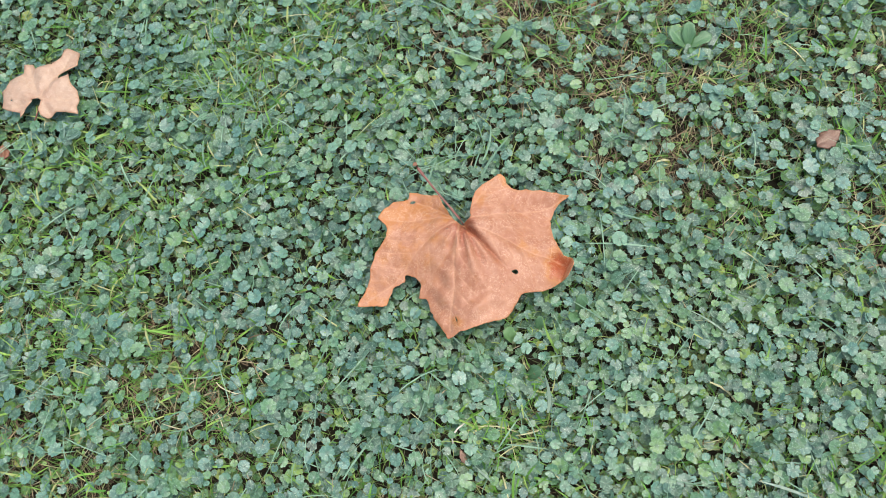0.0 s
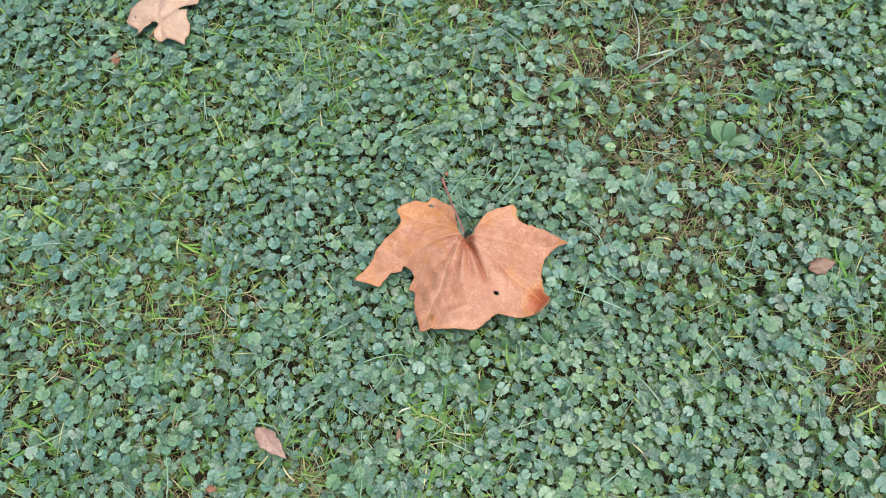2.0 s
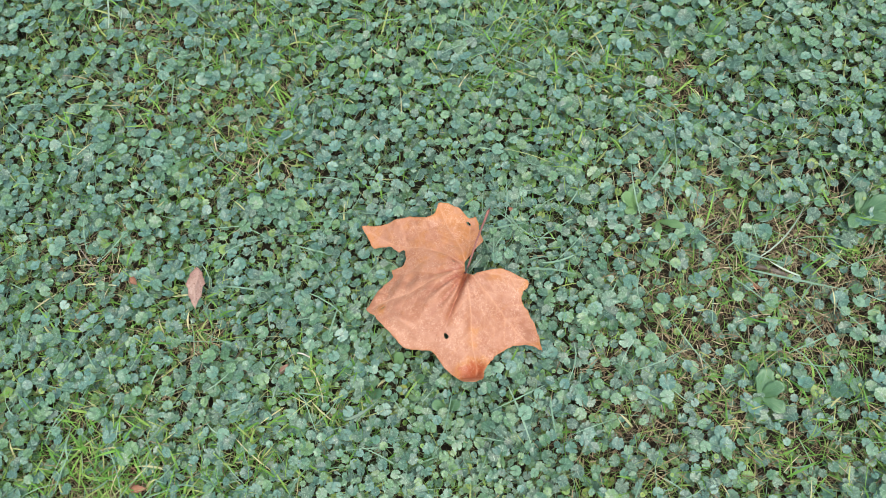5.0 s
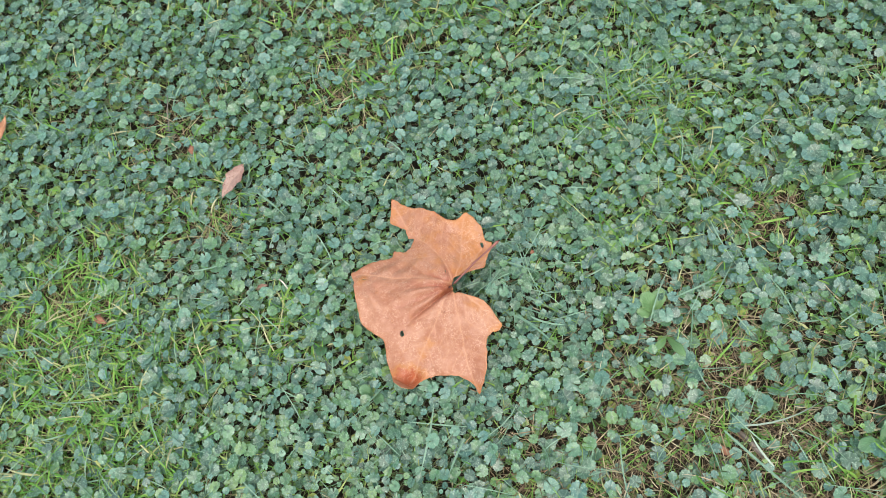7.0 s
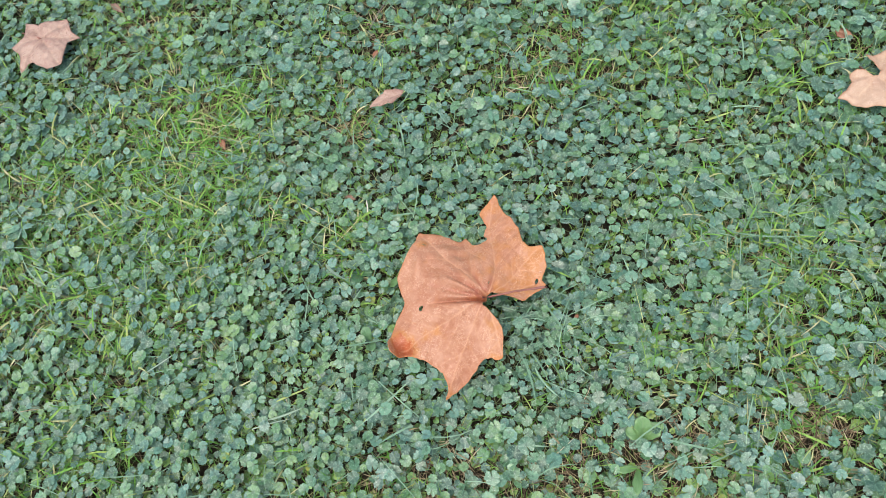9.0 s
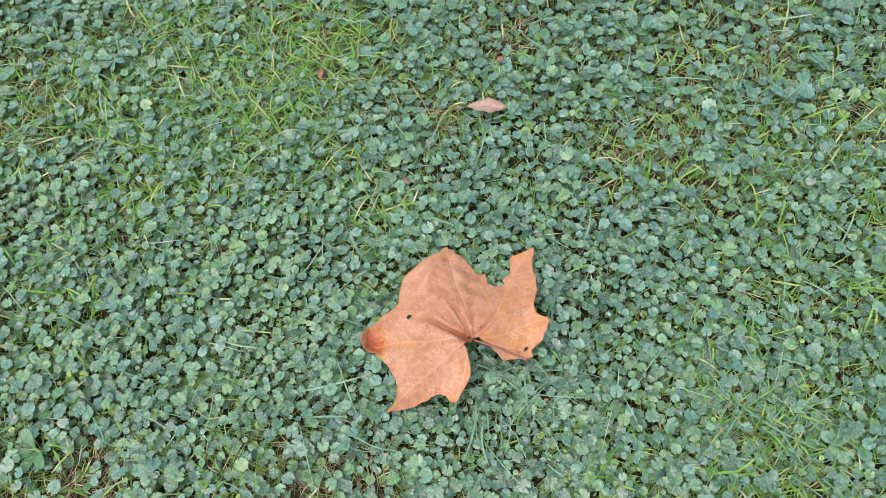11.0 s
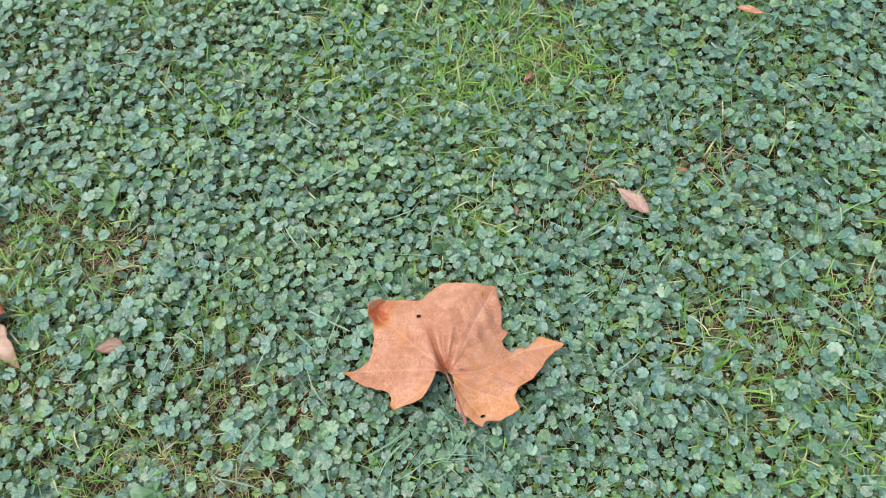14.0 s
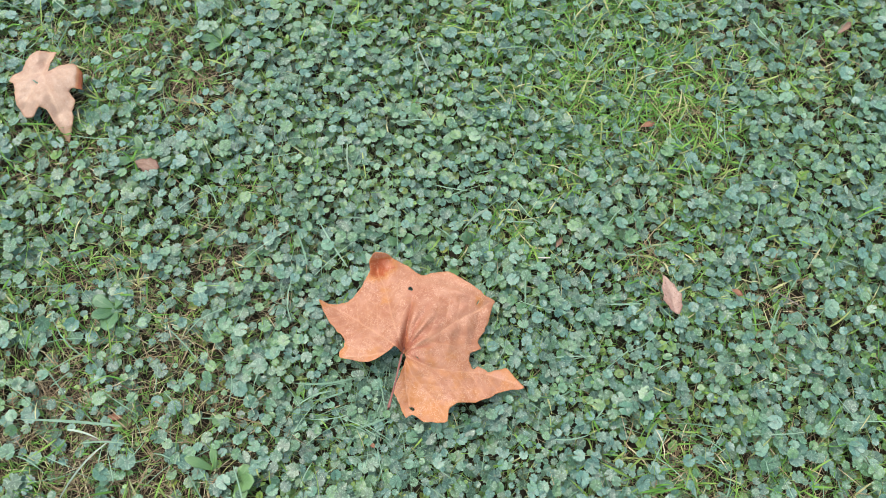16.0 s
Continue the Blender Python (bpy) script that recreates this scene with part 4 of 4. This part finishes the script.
# ---- ribbons: grass, straw and stalks ----
def ribbons(x, y, z, yaw, length, width, rise, bend, seed, segs=4):
    """Narrow curved blades as one set of points and faces: rise is the slope they start with, bend how far they turn over and aside."""
    g = np.random.default_rng(seed)
    n = len(x)
    t = np.linspace(0, 1, segs + 1)
    side = g.normal(0, 0.35, n) * bend
    along = length[:, None] * t * np.cos(rise)[:, None]
    off = length[:, None] * side[:, None] * t ** 2
    up = length[:, None] * (np.sin(rise)[:, None] * t - bend[:, None] * 0.55 * np.sin(rise)[:, None] * 1.6 * t ** 2)
    c, s = np.cos(yaw)[:, None], np.sin(yaw)[:, None]
    px, py = x[:, None] + c * along - s * off, y[:, None] + s * along + c * off
    pz = np.maximum(z[:, None] + up, 0.002)
    w = width[:, None] * np.minimum(1.0, (1.02 - t) * 2.6) * np.minimum(1, 0.6 + 2 * t) / 2
    twist = g.normal(0, 0.4, n)[:, None] + g.normal(0, 0.5, n)[:, None] * t
    nx, ny, nz = -s * np.cos(twist), c * np.cos(twist), np.sin(twist)
    left = np.stack([px + nx * w, py + ny * w, pz + nz * w], -1)
    right = np.stack([px - nx * w, py - ny * w, pz - nz * w], -1)
    co = np.stack([left, right], 2).reshape(n, -1, 3)
    quad = np.array([(2 * i, 2 * i + 1, 2 * i + 3, 2 * i + 2) for i in range(segs)])
    faces = (quad[None] + (np.arange(n) * (2 * segs + 2))[:, None, None]).reshape(-1, 4)
    uv = np.tile(np.stack([np.repeat(t, 2), np.tile([1.0, -1.0], segs + 1)], 1), (n, 1))
    return co.reshape(-1, 3), faces, uv


def scatter(count, reach, weight, seed):
    g = np.random.default_rng(seed)
    p = g.uniform(-reach, reach, (count, 2))
    p = p[np.hypot(p[:, 0], p[:, 1]) < reach] + MIDDLE
    return p[g.random(len(p)) < weight(p[:, 0], p[:, 1])]


def off_leaves(p):
    ok = np.ones(len(p), bool)
    for poly, _ in COVERED:
        ok &= ~inside(p[:, 0], p[:, 1], poly)
    return ok


def blades_mesh(name, p, material, seed, length, width, rise, bend, low, high):
    g = np.random.default_rng(seed)
    n = len(p)
    co, f, uv = ribbons(p[:, 0], p[:, 1], g.uniform(low, high, n), g.uniform(0, math.tau, n), g.uniform(*length, n), g.uniform(*width, n),
                        np.abs(g.normal(rise[0], rise[1], n)), g.uniform(*bend, n), seed + 1)
    # blades bow under the fallen leaves
    for poly, which in COVERED:
        under = inside(co[:, 0], co[:, 1], poly)
        co[:, 2] = np.where(under, np.minimum(co[:, 2], 0.030), co[:, 2])
    return mesh_from(name, co, f, material, uv)


grass = base("lawn_grass", (0, 0, 0), "thin green grass blades growing through the ivy", "grass")
p = scatter(80000, 0.86, lambda x, y: np.clip(0.02 + 0.07 * open_sward(x, y) + 0.9 * field(x, y, GRASSY) - 0.02 * field(x, y, THIN) + 0.12 * np.clip(wavy(x, y, 5.0, 1.0), 0, 1), 0, 1), 21)
tagged(child("green_blades", blades_mesh("green_blades", p[off_leaves(p)], M_GRASS, 31, (0.020, 0.050), (0.0011, 0.0026), (0.80, 0.25), (0.2, 0.85), 0.010, 0.027), grass), kind="stuff")
p = scatter(84000, 0.86, lambda x, y: np.clip(0.44 + 0.15 * open_sward(x, y) + 1.2 * field(x, y, GRASSY) + 0.1 * field(x, y, THIN) + 0.45 * wavy(x, y, 9.0, 6.0), 0, 1), 26)
tagged(child("short_blades", blades_mesh("short_blades", p[off_leaves(p)], M_GRASS, 39, (0.020, 0.050), (0.0006, 0.0013), (1.05, 0.3), (0.1, 0.9), 0.004, 0.018), grass), kind="stuff")
p = scatter(30000, 0.86, lambda x, y: np.clip(0.09 + 0.20 * field(x, y, GRASSY), 0, 1), 22)
tagged(child("blue_green_blades", blades_mesh("blue_green_blades", p[off_leaves(p)], M_GREY, 33, (0.022, 0.075), (0.0006, 0.0016), (0.34, 0.15), (0.4, 1.0), 0.022, 0.037), grass), kind="stuff")
# tufts of fine blades
for k, (tx, ty, count, far) in enumerate(((-0.046, 0.066, 60, 0.022), (-0.285, 0.150, 80, 0.042), (0.075, -0.185, 12, 0.02), (-0.12, 0.135, 16, 0.015), (0.16, -0.36, 50, 0.06))):
    g = np.random.default_rng(60 + k)
    p = np.stack([tx + g.normal(0, far, count), ty + g.normal(0, far, count)], 1)
    tagged(child("tuft", blades_mesh("tuft", p, M_GREY if k < 2 else M_GRASS, 70 + k, (0.04, 0.085), (0.0007, 0.0013), (0.62, 0.15), (0.5, 1.1), 0.018, 0.032), grass), kind="stuff")

# long blades that lie on top: from, to (centimetres)
PALE_BLADES = [(15.0, 4.6, 18.9, 3.6), (7.8, 31.4, 6.1, 39.6), (10.7, -16.5, 11.1, -12.8), (-7.5, -25.4, -5.6, -20.8), (26.4, -6.4, 22.5, -3.9),
               (28.4, -6.8, 23.3, -4.4), (-45.4, -32.4, -51.2, -30.7), (34.6, -20.6, 30.0, -19.4), (-11.9, -41.8, -13.7, -41.3), (6.4, -23.5, 4.3, -22.3), (11.1, 34.4, 9.0, 31.4)]
GREEN_BLADES = [(-25.4, 18.2, -20.0, 17.4), (12.5, 0.8, 19.4, 1.6), (8.7, 29.5, 14.7, 37.9), (1.0, 8.8, 2.5, 12.6), (-3.9, 23.1, -6.7, 27.6),
                (-29.8, 29.1, -33.6, 29.3), (0.2, 7.2, 0.3, 11.4), (-25.0, 12.1, -28.6, 18.6), (1.0, 6.0, 2.2, 12.5),
                (-7.4, 0.8, -8.9, 4.3), (-3.6, -45.2, -6.3, -41.4), (24.5, -7.4, 20.7, -6.0), (-1.0, -14.3, 2.4, -16.4), (-4.5, 4.6, -4.1, 8.7), (-8.3, -24.1, -5.4, -21.5), (-41.3, -1.2, -46.0, -5.0)]
WIDE = {2: 0.0034, 3: 0.0020, 7: 0.0028, 13: 0.0030}
for k, (x0, y0, x1, y1) in enumerate(PALE_BLADES + GREEN_BLADES):
    d = math.hypot(x1 - x0, y1 - y0) / 100
    one = lambda v: np.array([v])
    co, f, uv = ribbons(one(x0 / 100), one(y0 / 100), one(0.037), one(math.atan2(y1 - y0, x1 - x0)), one(d * 1.04), one(WIDE.get(k, 0.0021)),
                        one(0.16), one(0.55), 200 + k, 7)
    child("blade", mesh_from("blade", co, f, M_PALE if k in (1, 2, 4, 5, 6, 7, 8, 9, 10) else M_GRASS if k in (20, 22) else M_GREY, uv), grass)

straw = base("dry_straw", (0, 0, 0), "brown dead grass straw matted on the soil", "dead grass")
p = scatter(250000, 0.86, lambda x, y: np.clip(0.008 + 0.09 * open_sward(x, y) + 0.85 * field(x, y, THIN) + 0.30 * field(x, y, GRASSY), 0, 1), 23)
tagged(child("straw_mat", blades_mesh("straw_mat", p, M_STRAW, 35, (0.010, 0.036), (0.0005, 0.0013), (0.18, 0.14), (0.0, 0.8), 0.003, 0.022), straw), kind="stuff")
p = scatter(16000, 0.86, lambda x, y: np.clip(0.09 + 0.40 * field(x, y, THIN) + 0.22 * field(x, y, GRASSY), 0, 1), 24)
tagged(child("pale_straw", blades_mesh("pale_straw", p[off_leaves(p)], M_STRAW, 37, (0.018, 0.055), (0.0006, 0.0014), (0.28, 0.2), (0.3, 1.0), 0.008, 0.026), straw), kind="stuff")

# leaf stalks of the ivy
n = len(top_layer["x"])
g = np.random.default_rng(41)
yaw = top_layer["yaw"] + math.pi
reach = g.uniform(0.008, 0.02, n)
co, f, uv = ribbons(top_layer["x"], top_layer["y"], top_layer["z"] - 0.0008, yaw, reach * 1.5, np.full(n, 0.0010), np.full(n, 0.02), np.full(n, 0.2), 43, 2)
drop = np.tile(np.repeat([0.0, 0.5, 1.0], 2), n) * np.repeat(top_layer["z"] - 0.005, 6)
co[:, 2] = np.maximum(co[:, 2] - drop, 0.002)
tagged(child("stalk_mat", mesh_from("stalk_mat", co, f, M_STEM, uv), ivy), kind="stuff")


# ---- broad-leaved weeds ----
def weed_leaf(length, width, arch, cup, seed):
    """A tongue-shaped leaf from its base along +x, with a rib and a wavy rim."""
    g = np.random.default_rng(seed)
    n, k = 11, 6
    t = np.linspace(0, 1, n)
    w = width / 2 * (0.16 + 0.84 * np.sin(math.pi * np.clip(t * 0.93 + 0.02, 0, 1) ** 1.5) ** 0.8)
    w[-1] *= 0.35
    v = np.linspace(-1, 1, k + 1)
    T, V = np.meshgrid(t, v, indexing="ij")
    Wd = w[:, None] * (1 + 0.09 * np.sin(T * 17 + g.uniform(0, 6)) * np.abs(V))
    x = T * length
    y = Wd * V + 0.04 * length * np.sin(T * 2.4) * g.normal()
    z = arch * length * (np.sin(T * 2.2) * 0.5) + cup * Wd * np.abs(V) + 0.05 * width * np.sin(T * 13 + V * 2 + g.uniform(0, 6)) * np.abs(V)
    idx = np.arange(n * (k + 1)).reshape(n, k + 1)
    f = np.stack([idx[:-1, :-1], idx[1:, :-1], idx[1:, 1:], idx[:-1, 1:]], -1).reshape(-1, 4)
    return np.stack([x, y, z], -1).reshape(-1, 3), f, np.stack([T, V], -1).reshape(-1, 2)


def weed(at, leaf_specs, material, label, seed, height=0.017):
    ob = base("broadleaf_weed", (*at, height), label, "weed", "broad-leaved weeds")
    part("stem", rod([(0, 0, -height - 0.002), (0.0008, 0.0004, -0.010), (0, 0, 0.003)], [0.0020, 0.0022, 0.0016], 6), M_STEM, ob)
    for k, (deg, length, width, rise) in enumerate(leaf_specs):
        co, f, uv = weed_leaf(length / 100, width / 100, 0.28, 0.25, seed + k)
        leaf = child("leaf", mesh_from("leaf", co, f, material, uv), ob)
        leaf.matrix_basis = pose(0, 0, 0.002 * k, 0, -rise, deg)
        m = leaf.modifiers.new("thickness", "SOLIDIFY")
        m.thickness = 0.0004
    return ob


weed((-0.022, 0.214), [(235, 3.1, 1.9, 40), (185, 2.6, 1.6, 26), (290, 2.2, 1.4, 22)], M_WEED_LIGHT, "light green broad-leaved weed beside a bare patch", 300, 0.020)
weed((0.000, 0.230), [(40, 3.6, 1.0, 30), (330, 2.6, 0.8, 24)], M_WEED_LIGHT, "narrow yellow-green weed leaves over straw", 310, 0.020)
weed((0.216, 0.256), [(100, 3.2, 1.5, 40), (150, 3.4, 1.9, 26), (30, 2.8, 1.5, 14), (290, 2.4, 1.2, 12)], M_WEED, "green weed with upright oval leaves over straw", 320)
weed((-0.390, -0.126), [(30, 2.6, 1.5, 45), (150, 2.0, 1.2, 30)], M_WEED, "single bright green upright weed leaf", 330)
weed((0.083, -0.132), [(25, 2.0, 1.4, 34), (140, 1.6, 0.9, 14)], M_WEED_DARK, "dark green oval weed leaf near the fallen leaf", 340, 0.022)
weed((0.066, -0.100), [(120, 2.1, 1.3, 40), (20, 1.5, 0.8, 12)], M_WEED_LIGHT, "light green oval leaf beside the fallen leaf", 350, 0.022)
weed((0.124, -0.060), [(70, 2.3, 1.2, 40), (255, 2.0, 1.2, 34)], M_WEED, "two oval weed leaves below the curled corner", 355, 0.022)
weed((0.088, -0.084), [(80, 2.0, 0.9, 48)], M_WEED, "narrow green weed leaf tucked against the fallen leaf", 358, 0.022)
weed((-0.322, 0.165), [(130, 3.4, 1.7, 34), (40, 2.4, 1.2, 18), (250, 2.2, 1.1, 12)], M_WEED, "light green broad weed beside fine grass", 360)
weed((-0.203, 0.377), [(100, 3.0, 1.7, 36), (30, 3.0, 1.3, 22), (340, 2.6, 1.0, 16)], M_WEED, "green broad-leaved weed in straw", 370)
weed((0.064, 0.442), [(95, 4.0, 1.9, 40), (40, 3.8, 1.8, 34), (160, 2.8, 1.4, 18), (300, 3.2, 1.5, 22)], M_WEED, "large pale green rosette weed", 380)
weed((0.485, 0.002), [(75, 3.4, 1.3, 30), (120, 3.6, 1.2, 26), (15, 3.0, 1.3, 14), (290, 2.6, 1.2, 16)], M_WEED, "light green rosette of long weed leaves", 390)
weed((0.385, 0.160), [(110, 3.0, 1.4, 24), (225, 2.8, 1.2, 14), (330, 2.4, 1.1, 16)], M_WEED, "green weed leaves beside a brown leaf", 400)

# dry sticks: through points in metres
def twig(points, radius, material, label):
    ob = base("twig", (0, 0, 0), label, "twig", "dry sticks")
    n = len(points)
    part("stick", rod(points, [radius * (1.0 - 0.35 * abs(i / (n - 1) - 0.4)) for i in range(n)], 6), material, ob)


twig([(0.104, 0.344, 0.012), (0.098, 0.335, 0.016), (0.091, 0.326, 0.017), (0.085, 0.318, 0.016), (0.080, 0.310, 0.012)], 0.0028, M_TWIG, "short grey dry twig on the straw")
twig([(-0.093, 0.123, 0.030), (-0.086, 0.131, 0.033), (-0.078, 0.140, 0.030)], 0.0016, M_TWIG, "short grey twig lying across the ivy")
twig([(0.030, -0.185, 0.030), (0.024, -0.192, 0.034), (0.020, -0.200, 0.033), (0.022, -0.206, 0.030)], 0.0009, M_PALE_STICK, "thin bleached stem among the ivy")
twig([(-0.136, -0.392, 0.034), (-0.160, -0.401, 0.038), (-0.184, -0.412, 0.034)], 0.0007, M_TWIG, "thin grey dry stem lying on the ivy")
